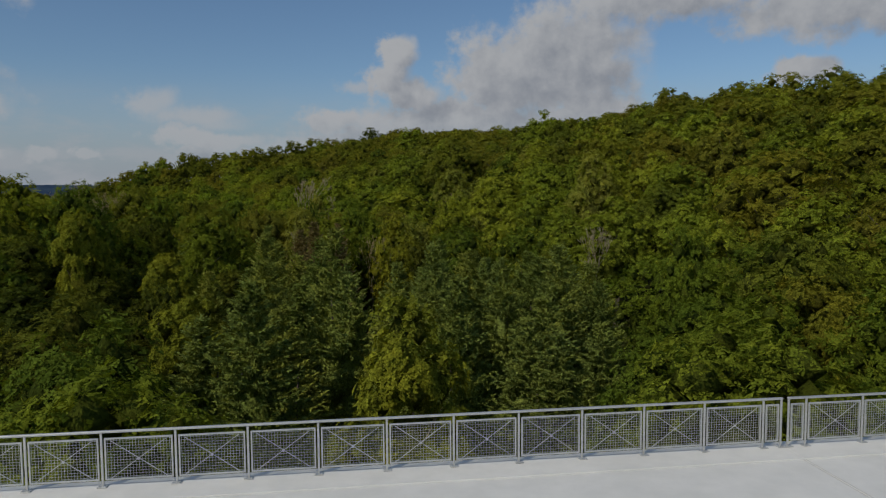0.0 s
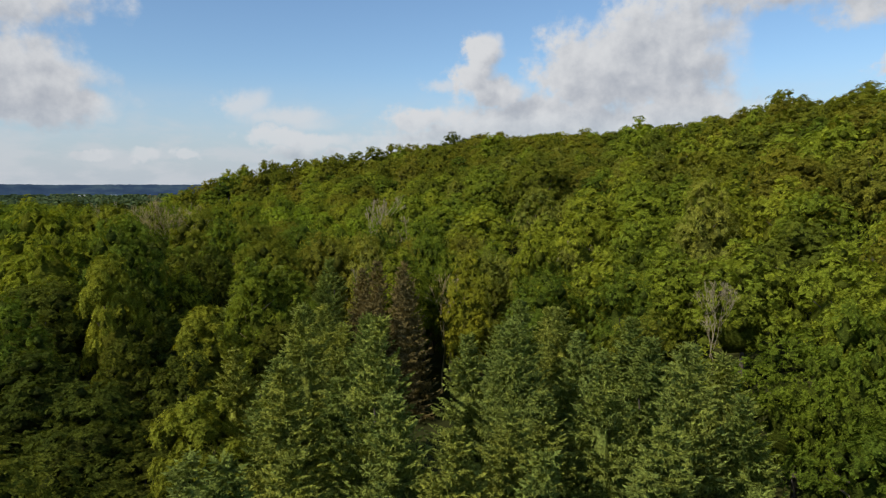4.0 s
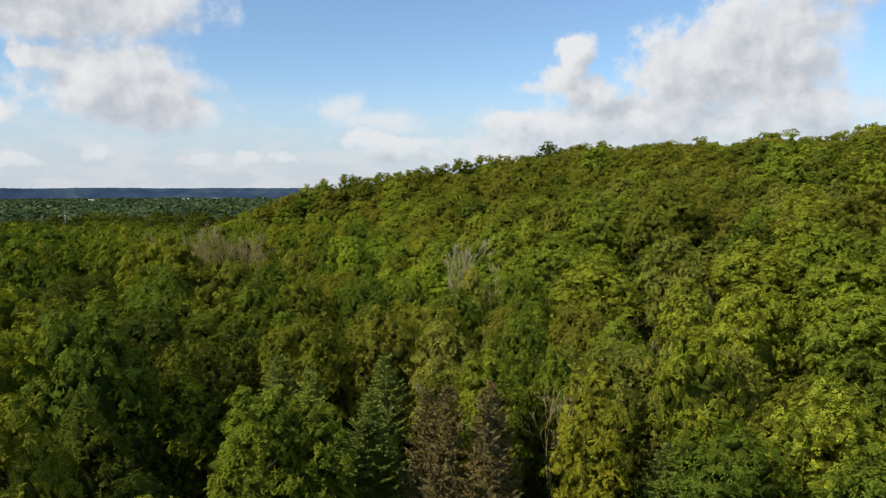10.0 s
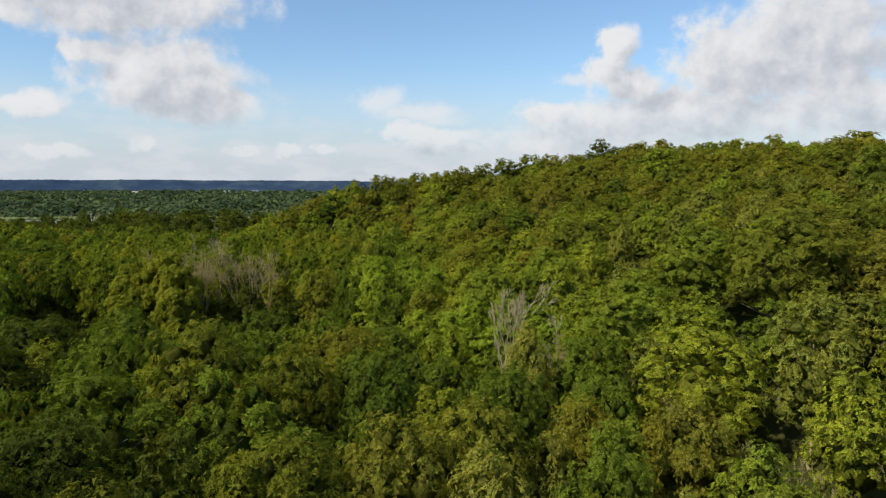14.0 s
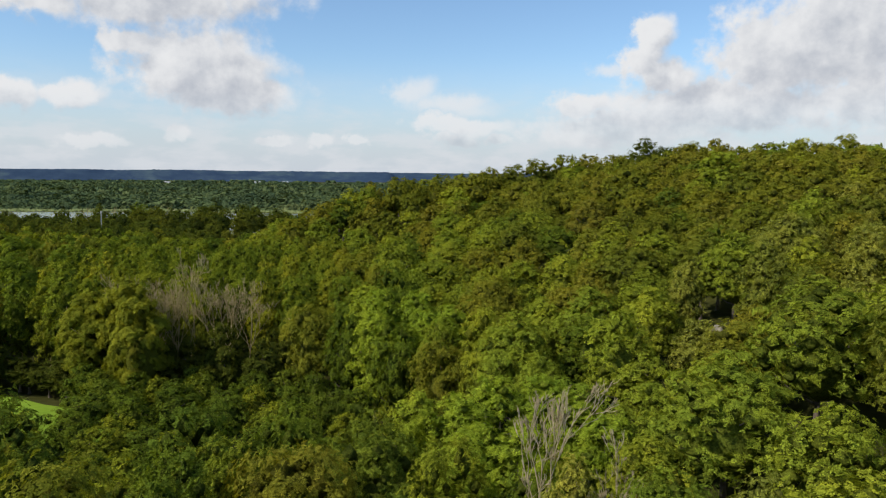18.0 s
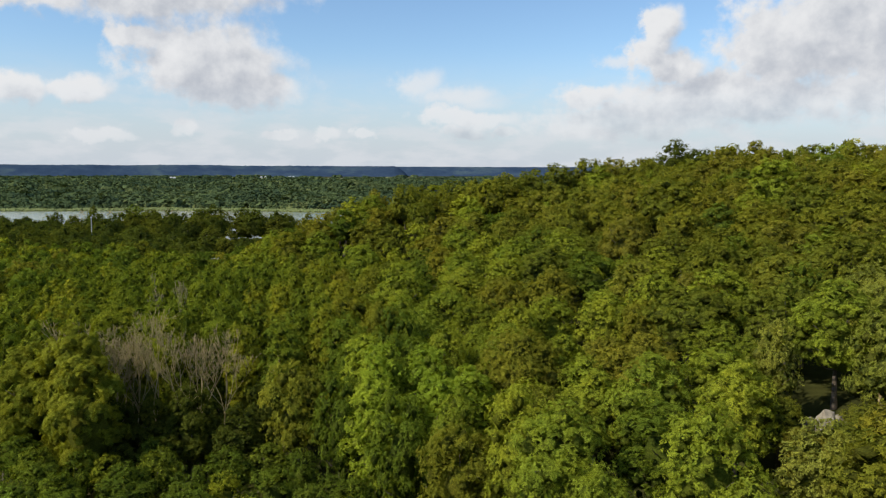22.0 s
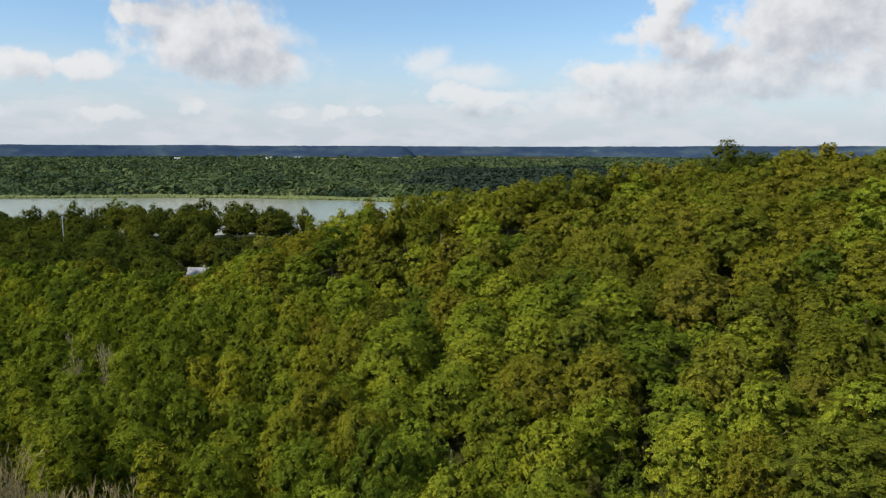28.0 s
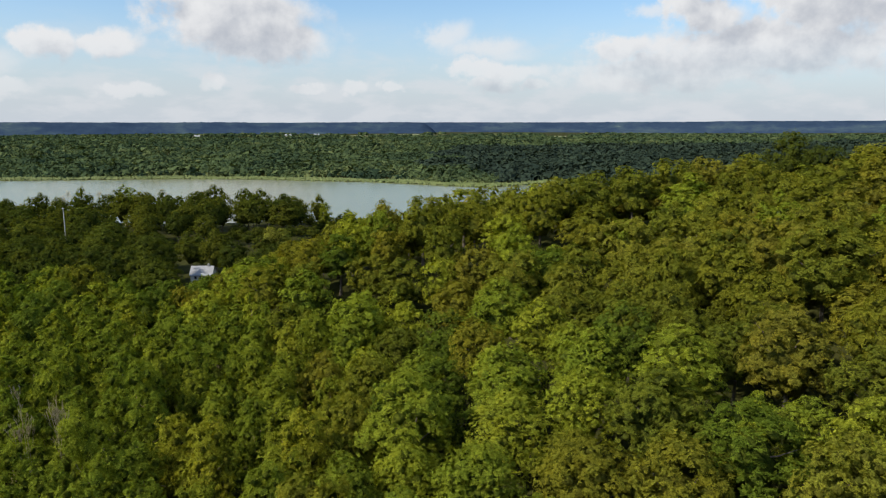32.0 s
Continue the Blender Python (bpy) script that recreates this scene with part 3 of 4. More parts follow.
def build_ground():
    rings = np.concatenate([np.linspace(0, 420, 85), 420 * np.exp(np.linspace(0.02, math.log(4850 / 420), 75))])
    sides = 220
    a = np.linspace(0, 2 * math.pi, sides, endpoint=False)
    X = -50 + rings[:, None] * np.cos(a)[None]
    Y = 150 + rings[:, None] * np.sin(a)[None]
    v = np.stack([X, Y, ground_z(X, Y)], -1).reshape(-1, 3)
    i, j = np.meshgrid(np.arange(len(rings) - 1), np.arange(sides), indexing="ij")
    k = (j + 1) % sides
    f = np.stack([i * sides + j, (i + 1) * sides + j, (i + 1) * sides + k, i * sides + k], -1).reshape(-1, 4)
    tagged(new("ground", mesh_of("ground", v, f, EARTH, smooth=True)), "dark leaf-littered forest floor, valley and wooded hill", "ground", kind="structure")


build_ground()


def build_lake():
    xs, ys = np.linspace(-1500, -200, 40), np.linspace(500, 1010, 20)
    X, Y = np.meshgrid(xs, ys, indexing="ij")
    v = np.stack([X, Y, np.full_like(X, LAKE)], -1).reshape(-1, 3)
    i, j = np.meshgrid(np.arange(39), np.arange(19), indexing="ij")
    f = np.stack([i * 20 + j, (i + 1) * 20 + j, (i + 1) * 20 + j + 1, i * 20 + j + 1], -1).reshape(-1, 4)
    tagged(new("water", mesh_of("water", v, f, WATER)), "still olive-grey lake reflecting the pale sky", "lake", kind="structure")


build_lake()


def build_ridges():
    """The far wooded hills that close the view, the blue of haze painted into their colour."""
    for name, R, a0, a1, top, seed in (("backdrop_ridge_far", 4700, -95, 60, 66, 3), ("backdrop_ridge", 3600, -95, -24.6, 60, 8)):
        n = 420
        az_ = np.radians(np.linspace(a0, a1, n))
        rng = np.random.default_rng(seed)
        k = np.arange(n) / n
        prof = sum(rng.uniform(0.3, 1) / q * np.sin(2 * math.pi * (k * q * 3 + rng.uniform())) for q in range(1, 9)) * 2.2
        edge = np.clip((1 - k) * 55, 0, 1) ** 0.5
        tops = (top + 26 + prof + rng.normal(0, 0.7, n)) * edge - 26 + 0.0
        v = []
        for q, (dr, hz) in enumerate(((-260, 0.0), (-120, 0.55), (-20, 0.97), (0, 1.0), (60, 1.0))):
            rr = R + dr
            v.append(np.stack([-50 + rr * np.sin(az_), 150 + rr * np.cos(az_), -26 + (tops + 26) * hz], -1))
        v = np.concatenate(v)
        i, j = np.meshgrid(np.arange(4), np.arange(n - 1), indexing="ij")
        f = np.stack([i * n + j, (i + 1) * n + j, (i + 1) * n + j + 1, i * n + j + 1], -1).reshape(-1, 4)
        tagged(new(name, mesh_of(name, v, f, RIDGE, smooth=True)), "distant wooded ridge on the horizon, haze blue in its colour", "hills", kind="structure")


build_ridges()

# ---- tree kinds ----
rng0 = np.random.default_rng(11)


def empty(name, at, turn=0.0, size=1.0, tall=1.0):
    e = new(name)
    e.matrix_world = Matrix.LocRotScale(at, Euler((0, 0, turn)), (size, size, size * tall))
    e.empty_display_size = 0.5
    return e


FINE = {"near": 10.5, "mid": 7.6, "low": 4.8, "far": 2.7, "needle": 9.0}


class Kind:
    """One kind of tree: crown and trunk meshes in several builds and grades of detail."""

    def __init__(self, name, label, height, leaf, bark, makers):
        self.name, self.label, self.height, self.leaf = name, label, height, leaf
        self.sets, self.raw = {}, {}
        for grade, fns in makers.items():
            self.sets[grade], self.raw[grade] = [], []
            for i, fn in enumerate(fns):
                (cv, cq, ct), (tv, tf) = fn()
                self.raw[grade].append((cv, cq, ct))
                if grade != "far":
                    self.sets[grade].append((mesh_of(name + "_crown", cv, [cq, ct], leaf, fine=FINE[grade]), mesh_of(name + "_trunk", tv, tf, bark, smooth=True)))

    def plant(self, x, y, top, grade, rng, label=None, wide=1.0):
        z = float(ground_z(x, y))
        s = max(0.35, (top - z) / self.height)
        i = int(rng.integers(len(self.sets[grade])))
        e = empty(self.name, (x, y, z), rng.uniform(0, 6.28), wide, s / wide)
        crown, trunk = self.sets[grade][i]
        piece("trunk", trunk, e)
        piece("crown", crown, e)
        tagged(e, label or self.label, "tree", self.name.replace("_", " ") + "s of the wood")
        return e


def broad(seed, h, r, base, lobes, n, size, shape="round", limbs=6):
    return lambda: (crown_arrays(seed, h, r, base, lobes, n, size, shape), trunk_arrays(seed, h * 0.72, 0.22 + 0.008 * h, limbs, r * 0.7))


oak = Kind("oak_tree", "broad olive-green oak with a lumpy rounded crown", 15.0, OAK, BARK, {
    "near": [broad(s, 15, 5.2, 3, 38, 4600, 0.38) for s in (1, 2, 3)],
    "mid": [broad(s, 15, 5.2, 3, 35, 2300, 0.52) for s in (4, 5, 6, 7)],
    "low": [broad(s, 15, 5.3, 2, 24, 1050, 0.79, limbs=2) for s in (8, 9, 10, 14)],
    "far": [broad(s, 15, 5.5, 1.5, 16, 330, 1.29, limbs=1) for s in (11, 12, 13)]})
hornbeam = Kind("hornbeam_tree", "fresh green broadleaf tree with a full tufted crown", 15.5, HORNBEAM, BARK, {
    "near": [broad(s, 15.5, 4.6, 3, 42, 4400, 0.37, "round") for s in (101, 102, 103)],
    "mid": [broad(s, 15.5, 4.8, 3, 38, 2200, 0.50, "round") for s in (104, 105, 106, 107)],
    "low": [broad(s, 15.5, 4.9, 2, 27, 1000, 0.76, "round", 2) for s in (108, 109, 110)],
    "far": [broad(s, 15.5, 5.0, 1.5, 16, 330, 1.25, "round", 1) for s in (111, 112)]})
ash = Kind("ash_tree", "dark green broadleaf tree with an open ragged crown", 19.0, ASH, BARK, {
    "near": [broad(s, 19, 4.8, 4, 46, 4300, 0.40, "ragged") for s in (21, 22, 23)],
    "mid": [broad(s, 19, 4.9, 4, 38, 2200, 0.53, "ragged") for s in (24, 25, 26)],
    "low": [broad(s, 19, 5.0, 4, 24, 1000, 0.81, "round", 2) for s in (27, 28, 29)],
    "far": [broad(s, 19, 5.2, 4, 15, 320, 1.29, "round", 1) for s in (30, 31)]})
alder = Kind("alder_tree", "dark green alder with a dense rounded crown", 18.0, ALDER, BARK, {
    "near": [broad(s, 18, 4.0, 4, 38, 3600, 0.40, "ragged") for s in (88, 89, 90)],
    "mid": [broad(s, 18, 6.0, 3, 38, 3000, 0.53) for s in (91, 92, 87)],
    "low": [broad(s, 18, 6.0, 3, 27, 1200, 0.79, "round", 2) for s in (93, 94, 95)],
    "far": [broad(s, 18, 6.0, 3, 21, 560, 1.12, "round", 1) for s in (96, 97, 98)]})
poplar = Kind("poplar_tree", "tall light green poplar with an upright crown", 22.0, POPLAR, GRAY_BARK, {
    "near": [broad(s, 22, 3.6, 2, 42, 6200, 0.36, "tall") for s in (41, 42, 40)],
    "mid": [broad(s, 22, 3.7, 2, 38, 2800, 0.48, "tall") for s in (43, 44, 45)],
    "low": [broad(s, 22, 3.8, 2, 26, 1000, 0.74, "tall", 2) for s in (46, 47, 49)],
    "far": [broad(s, 22, 3.9, 4, 15, 320, 1.20, "tall", 1) for s in (48,)]})


aspen = Kind("aspen_tree", "bright light green aspen with a tall full crown", 22.0, ASPEN, GRAY_BARK, {
    "near": [broad(s, 22, 3.8, 2, 46, 7000, 0.36, "tall") for s in (51, 52, 53)]})


sallow = Kind("sallow_tree", "pale grey-green sallow with fine upright shoots", 17.0, SALLOW, GRAY_BARK, {
    "near": [broad(s, 17, 4.0, 2, 46, 5000, 0.34, "tall") for s in (55, 56, 57)],
    "mid": [broad(s, 17, 4.0, 2, 38, 2600, 0.46, "tall") for s in (58, 59)]})


def fir(seed, n, size):
    return lambda: (spruce_arrays(seed, 17.5, 4.0, n, size), trunk_arrays(seed, 13.0, 0.2, 0, 1.0))


spruce = Kind("spruce_tree", "grey-green spruce with drooping needle branches", 17.5, SPRUCE, BARK, {
    "needle": [fir(s, 26, 0.5) for s in (61, 62, 63, 64)]})
rust = Kind("withered_spruce", "withered rust-brown spruce between green trees", 17.5, RUST, BARK, {"needle": [fir(s, 14, 0.6) for s in (66, 67)]})
willow = Kind("willow_shrub", "yellow-green willow with upright thin shoots", 16.0, WILLOW, GRAY_BARK, {
    "near": [broad(s, 16, 3.6, 2, 30, 8000, 0.42, "ragged") for s in (71, 72)]})


# ---- where the trees stand ----
LINE = np.array([(0, 30), (-4, 60), (-18, 100), (-40, 150), (-62, 195), (-84, 240)], float)


def off_line(x, y):
    p = np.array((x, y))
    best = 1e9
    for a, b in zip(LINE[:-1], LINE[1:]):
        k = np.clip(np.dot(p - a, b - a) / np.dot(b - a, b - a), 0, 1)
        best = min(best, float(np.linalg.norm(p - a - k * (b - a))))
    return best


def in_meadow(x, y):
    return ((x + 129) / 22) ** 2 + ((y - 174) / 12) ** 2 < 1


HOUSE = (-243.4, 378.6)
ROCKS = (-20.8, 199.0)
taken = []

rng = np.random.default_rng(5)
# trees that can be told apart
for x, y, top in ((-16.1, 62.2, 2.6), (-11.0, 60.5, 2.4), (-2.0, 62.8, 1.8), (0.4, 39.5, 1.5), (7.5, 54.2, 2.2), (-9.8, 37.3, 1.6), (-17.4, 70.8, 1.2), (-8.6, 53.6, 3.4),
                  (-6.7, 48.0, 0.8), (-1.8, 73.5, 1.4), (7.2, 64.5, 0.4), (11.0, 61.0, 0.2), (-13.0, 50.5, 1.4), (-3.5, 46.0, 0.0), (2.6, 68.0, 0.0), (-21.0, 62.0, -0.5), (-5.6, 68.5, -0.4), (4.6, 46.5, -1.8),
                  (-3.7, 102.6, -3.2), (-0.8, 99.0, -4.4), (1.4, 103.5, -4.0), (-33.0, 101.0, 1.2), (-38.5, 105.5, 1.2), (-28.5, 107.5, 1.6), (-27.0, 99.5, 0.2), (-36.5, 96.5, -0.5), (-30.5, 95.0, -0.8), (-1.5, 52.0, -0.8), (3.6, 58.5, 0.8), (-15.5, 56.0, 0.4), (-10.0, 44.0, -0.6), (1.5, 79.0, 0.0),
                  (-12.0, 57.0, -1.0), (0.0, 57.5, -1.5), (6.0, 50.5, -1.0), (9.0, 45.5, -2.0), (-15.5, 45.5, -1.5), (-3.0, 40.5, -2.5), (10.5, 54.5, -0.5), (-1.5, 66.5, 0.2), (7.0, 73.5, 0.2), (10.5, 68.0, -0.6), (-14.5, 66.5, 0.6), (5.8, 41.0, -1.6), (-19.5, 72.5, -0.5), (-15.8, 77.5, -1.0), (0.5, 85.0, -1.0), (-4.0, 80.5, -2.0)):
    spruce.plant(x, y, top, "needle", rng, wide=rng.uniform(0.95, 1.2))
    taken.append((x, y, 5.2))
for x, y, top in ((-19.0, 95.0, 2.4), (-15.6, 93.0, 0.4), (-16.6, 98.5, 2.0), (-21.5, 98.0, 1.2), (-18.2, 90.0, -1.6)):
    rust.plant(x, y, top, "needle", rng)
    taken.append((x, y, 4.6))
for x, y, top in ((-1.6, 33.0, 0.6), (-20.0, 55.5, -2.0), (-31.0, 77.8, -0.4), (-41.5, 79.2, 4.2)):
    willow.plant(x, y, top, "near", rng, wide=0.8)
    taken.append((x, y, 5))
for x, y, top in ((-114, 191, 6.6), (-119, 195, 6.0), (-109, 188, 4.8), (-123, 190, 4.0)):
    willow.plant(x, y, top, "near", rng, "tall yellow-green poplar at the edge of the stand", 1.35)
    taken.append((x, y, 5.0))
for x, y, top in ((-73, 204, 6.6), (-67, 206, 6.2), (-78, 208, 5.8), (-63, 199, 4.5), (-70, 196, 4.0), (-60, 203, 4.6),
                  (-48.6, 163, 3.2), (-44.3, 164, 3.4), (-42, 169, 4.2), (-37.2, 171.7, 4.0), (-33.8, 171.4, 3.6), (-36.7, 160, 2.6), (-41, 160, 2.0), (-30, 166, 2.4)):
    aspen.plant(x, y, top, "near", rng, wide=rng.uniform(1.0, 1.3))
    taken.append((x, y, 4.4))

for x, y, top in ((-30.5, 88.5, 3.2), (-28.0, 91.0, 1.6), (-33.0, 91.5, 1.0)):
    poplar.plant(x, y, top, "near", rng)
    taken.append((x, y, 4.0))
for x, y, top in ((-9.0, 112.5, 1.8), (-5.4, 114.5, 0.6), (-12.4, 115.5, 1.0), (-7.2, 118.0, 1.4)):
    sallow.plant(x, y, top, "near", rng)
    taken.append((x, y, 4.6))

for x, y, top, w in ((-58.0, 92.0, 8.5, 1.2), (-50.0, 94.0, 7.0, 1.0), (-66.0, 98.0, 7.5, 1.1)):
    ash.plant(x, y, top, "near", rng, "tall dark broadleaf tree standing over its neighbours", w)
    taken.append((x, y, 7))

for x, y, top in ((-22.8, 195.4, 1.8), (-19.0, 195.4, 2.2), (-25.0, 198.4, 6.5), (-16.8, 199.0, 5.4), (-20.8, 193.0, 0.8)):
    oak.plant(x, y, top, "near", rng, "slender oak growing before the chalk outcrop", 0.55)
    taken.append((x, y, 3.0))

# bare and dead trees
gray_sets = [mesh_of("gray_tree", *bare_arrays(s, 21, 0.14, 0.3, 5, 0.22, 0.85, 3), GRAY_BARK) for s in (81, 82, 83)]
pale_sets = [mesh_of("dead_tree", *bare_arrays(s, 20, 0.12, 0.24, 5, 0.4, 0.95, 3), PALE_BARK) for s in (85, 86)]


def plant_bare(name, label, meshes, x, y, top, base_height, r, slim=1.0):
    z = float(ground_z(x, y))
    s = (top - z) / base_height
    ob = new(name, meshes[int(r.integers(len(meshes)))])
    ob.matrix_world = Matrix.LocRotScale((x, y, z), Euler((0, 0, r.uniform(0, 6.28))), (s * slim, s * slim, s))
    taken.append((x, y, 3.0))
    return tagged(ob, label, "dead tree", name.replace("_", " ") + "s")


for k in range(9):
    x, y = -118 + 3.3 * (k % 7) + rng.uniform(-1, 1), 198 + 4.5 * (k // 7) + 0.7 * (k % 7) + rng.uniform(-1, 1)
    plant_bare("gray_tree", "leafless grey poplar with dense upright twigs", gray_sets, x, y, 4.6 + rng.uniform(-2.5, 0.6), 21, rng)
for k in range(15):
    x, y = -117 + 2.0 * k + rng.uniform(-1, 1), 193.5 + 0.4 * k + 9 * (k % 2) * (k % 3 > 0) + rng.uniform(-1, 1)
    alder.plant(x, y, -1.5 + rng.uniform(-4.0, 1.5) - 2.0 * (k % 2 == 0), "near", rng, "dark broadleaf undergrowth between leafless poplars", 0.85)
    taken.append((x, y, 3.5))
taken.append((15.2, 81.0, 7.5))
for x, y, top, slim in ((-33.2, 149.4, 5.4, 1.2), (-27.0, 152, 2.5, 1.1), (15.4, 83.8, -0.4, 1.1), (-22.6, 101.7, -2.0, 0.6), (3.0, 129, 0.0, 0.6), (7.0, 134, 0.5, 0.6), (-142, 236, 4.0, 0.6), (-138, 238, 3.0, 0.6), (-34, 159, 3.0, 0.6)):
    plant_bare("dead_tree", "bleached dead tree with forked bare limbs", pale_sets, x, y, top, 20, rng, slim)

for k in range(14):
    x, y = -150 + 3.4 * k + rng.uniform(-1, 1), 189.5 + rng.uniform(-1.5, 1.5) - 0.02 * (k - 6) ** 2
    alder.plant(x, y, -8.0 + rng.uniform(-1.5, 2.5), "near", rng, "low dark alder bush at the edge of the meadow", 0.75)
    taken.append((x, y, 2.5))
for k in range(24):      # dark bushes added in place of the hollow's deep shade
    x, y = -46 + 5.2 * (k % 6) + rng.uniform(-1.2, 1.2), 54 + 6.4 * (k // 6) + rng.uniform(-1.2, 1.2)
    alder.plant(x, y, -8.5 + rng.uniform(-1.0, 1.5), "near", rng, "low dark alder bush added to darken a shaded hollow", 0.85)
for x, y, top in ((-12, 140, -1.5), (1.5, 131, -1.0), (-5, 131, -2.0), (-13, 104, -3.0), (-8, 137, -2.5), (5, 126, -2.0)):
    plant_bare("bare_shrub", "pale leafless shrub among green trees", gray_sets, x, y, top, 21, rng)

# the wood: trees of uneven size, scattered with a least gap
CELL = 14.0
cells = {}
for x, y, g in taken:
    cells.setdefault((int(x // CELL), int(y // CELL)), []).append((x, y, g))


def clear(x, y, gap):
    i, j = int(x // CELL), int(y // CELL)
    for p in (i - 1, i, i + 1):
        for q in (j - 1, j, j + 1):
            for a, b, g in cells.get((p, q), ()):
                if (x - a) ** 2 + (y - b) ** 2 < (0.5 * (gap + g)) ** 2:
                    return False
    return True


def low_belt(x, y):
    return ((x + 94) / 46) ** 2 + ((y - 171) / 26) ** 2 < 1 and y < 197


spots = []
for k in range(64000):
    y = 20 + 480 * rng.uniform() ** 0.85 + (50 if k % 9 == 0 else 0)
    x = rng.uniform(-48 - 0.62 * y - max(0, y - 130) * 0.95, 16 + 0.72 * y)
    if y < 23.5 + 0.17 * x or in_meadow(x, y) or lake_in(x, y) > -8:
        continue
    if abs(x - HOUSE[0]) < 9 and abs(y - HOUSE[1]) < 8 or math.hypot(x - ROCKS[0], y - ROCKS[1] + 1.5) < 5.5:
        continue
    if (-45 < x < -23 and 91 < y < 112) or (-25 < x < -2 and 56 < y < 99) or (-17 < x < 12 and 40 < y < 80) or (-9 < x < 5 and y < 41):
        continue
    lane = (x - HOUSE[0]) * 0.683 - (y - HOUSE[1]) * 0.731
    beside = abs((x - HOUSE[0]) * 0.731 + (y - HOUSE[1]) * 0.683)
    if -4 < lane < 12 and beside < 7:
        continue
    before = -0.2 * (x - ROCKS[0]) - 0.98 * (y - ROCKS[1])
    off = abs(0.98 * (x - ROCKS[0]) - 0.2 * (y - ROCKS[1]))
    if -1 < before < 5 and off < 4:
        continue
    ha, hv = hill_axes(x, y)
    rise = float(hill_rise(x, y))
    if hv > 285 or (x > 110 and y > 330):
        continue
    s_ = float(np.clip(rng.lognormal(0, 0.24), 0.62, 1.5))
    p_, q_ = -0.49 * (x + 143) + 0.87 * (y - 247), 0.87 * (x + 143) + 0.49 * (y - 247)
    stand = rise < 0.05 and (p_ / 62) ** 4 + (q_ / 36) ** 4 < 1
    belt = low_belt(x, y)
    if stand:
        s_ = 0.75 + 0.4 * s_
        kind, gap, tall = "poplar", 5.4 * s_, 20.0 + rng.normal(0, 1.3)
    elif belt:
        kind, gap, tall = "ash", 5.0 * s_, 7.5 + 1.5 * rng.uniform()
    elif rise > 0.04:
        kind, gap = ("oak" if rng.uniform() < 0.22 + 0.62 * float(step(rise + 0.12 * wave(x * 2.5, y * 2.5), 0.2, 0.75)) else "hornbeam" if rng.uniform() < 0.8 else "ash"), 7.1 * s_
        tall = 13.0 + 4.5 * (1 - float(step(rise, 0.02, 0.3))) * float(step(y, 60, 150)) + 5.5 * (s_ - 1.0) + rng.normal(0, 1.1)
        if -42 < x < 45 and y > 345:
            tall += 1.2
        elif -30 < x < 50 and 310 < y < 345:
            tall -= 1.2
        elif 0 < x < 50 and 205 < y < 310:
            tall -= 2.8
        elif 36 < x < 66 and 165 < y < 205:
            tall += 0.8
        elif x > 72 and y < 215:
            tall -= 3.4
        elif -150 < x < -95 and 290 < y < 375:
            tall += 1.2
    else:
        w = rng.uniform()
        kind, gap = ("ash" if w < 0.72 else "oak" if w < 0.92 else "poplar"), 7.3 * s_
        tall = 14.6 + 4.3 * float(step(y, 60, 150)) + 3.0 * (s_ - 0.9) + rng.normal(0, 1.4) - 3.5 * float(step(y, 320, 430))
        if math.hypot(x + 226, y - 359) < 17:
            tall = 8.0 + rng.normal(0, 1.0)
        elif y > 400 and x > -318:
            tall = 8.0 + rng.normal(0, 1.2)
        elif y > 470 and x < -318:
            tall += 4.5
        if y > 480 and -318 <= x < -285:
            tall, gap = 16.5 + rng.normal(0, 1.0), gap * 0.7
        if y > 318 + 0.1 * (x + 200) and x < -168:
            kind, gap, s_ = "alder", 11.5 * s_, 1.3 * s_
        if -35 < x < 25 and 105 < y < 190:
            kind = "oak" if w < 0.4 else "sallow" if w < 0.68 else "poplar" if w < 0.82 else "ash"
        if kind == "poplar":
            gap *= 0.7
        if (x < -19 and y < 96 and rng.uniform() < 0.8) or ((x < -30 and y < 115 or x < -78 and y < 165) and rng.uniform() < 0.8):
            kind, gap = "alder", 1.1 * gap
    if kind == "oak" and rise > 0.04 and 100 < y < 260 and -30 < x < 30 and rng.uniform() < 0.42:
        kind = "sallow"
    if y > 330:
        gap *= 1.15
    if -47 < x < -21 and 48 < y < 86:      # an open, shaded hollow
        gap, kind, tall = 1.3 * gap, "alder", min(tall, 11.0)
    if y < 42 and kind == "oak":
        kind = "alder" if rng.uniform() < 0.5 else "ash"
    if 3 < lane < 95 and beside < 11:      # low trees before the house
        tall = min(tall, 3.6 + 0.175 * lane)
    if hv > 225:
        gap *= 0.68
    if 0 < before < 45 and off < 6:
        tall = min(tall, 9.5 + 0.08 * before)
    if not clear(x, y, gap):
        continue
    cells.setdefault((int(x // CELL), int(y // CELL)), []).append((x, y, gap))
    spots.append((off_line(x, y), x, y, kind, tall, s_))
spots.sort()
KINDS = {"oak": oak, "ash": ash, "hornbeam": hornbeam, "poplar": poplar, "alder": alder, "sallow": sallow}
counts, joined = {}, {"oak": [], "hornbeam": [], "ash": [], "poplar": [], "alder": [], "sallow": []}
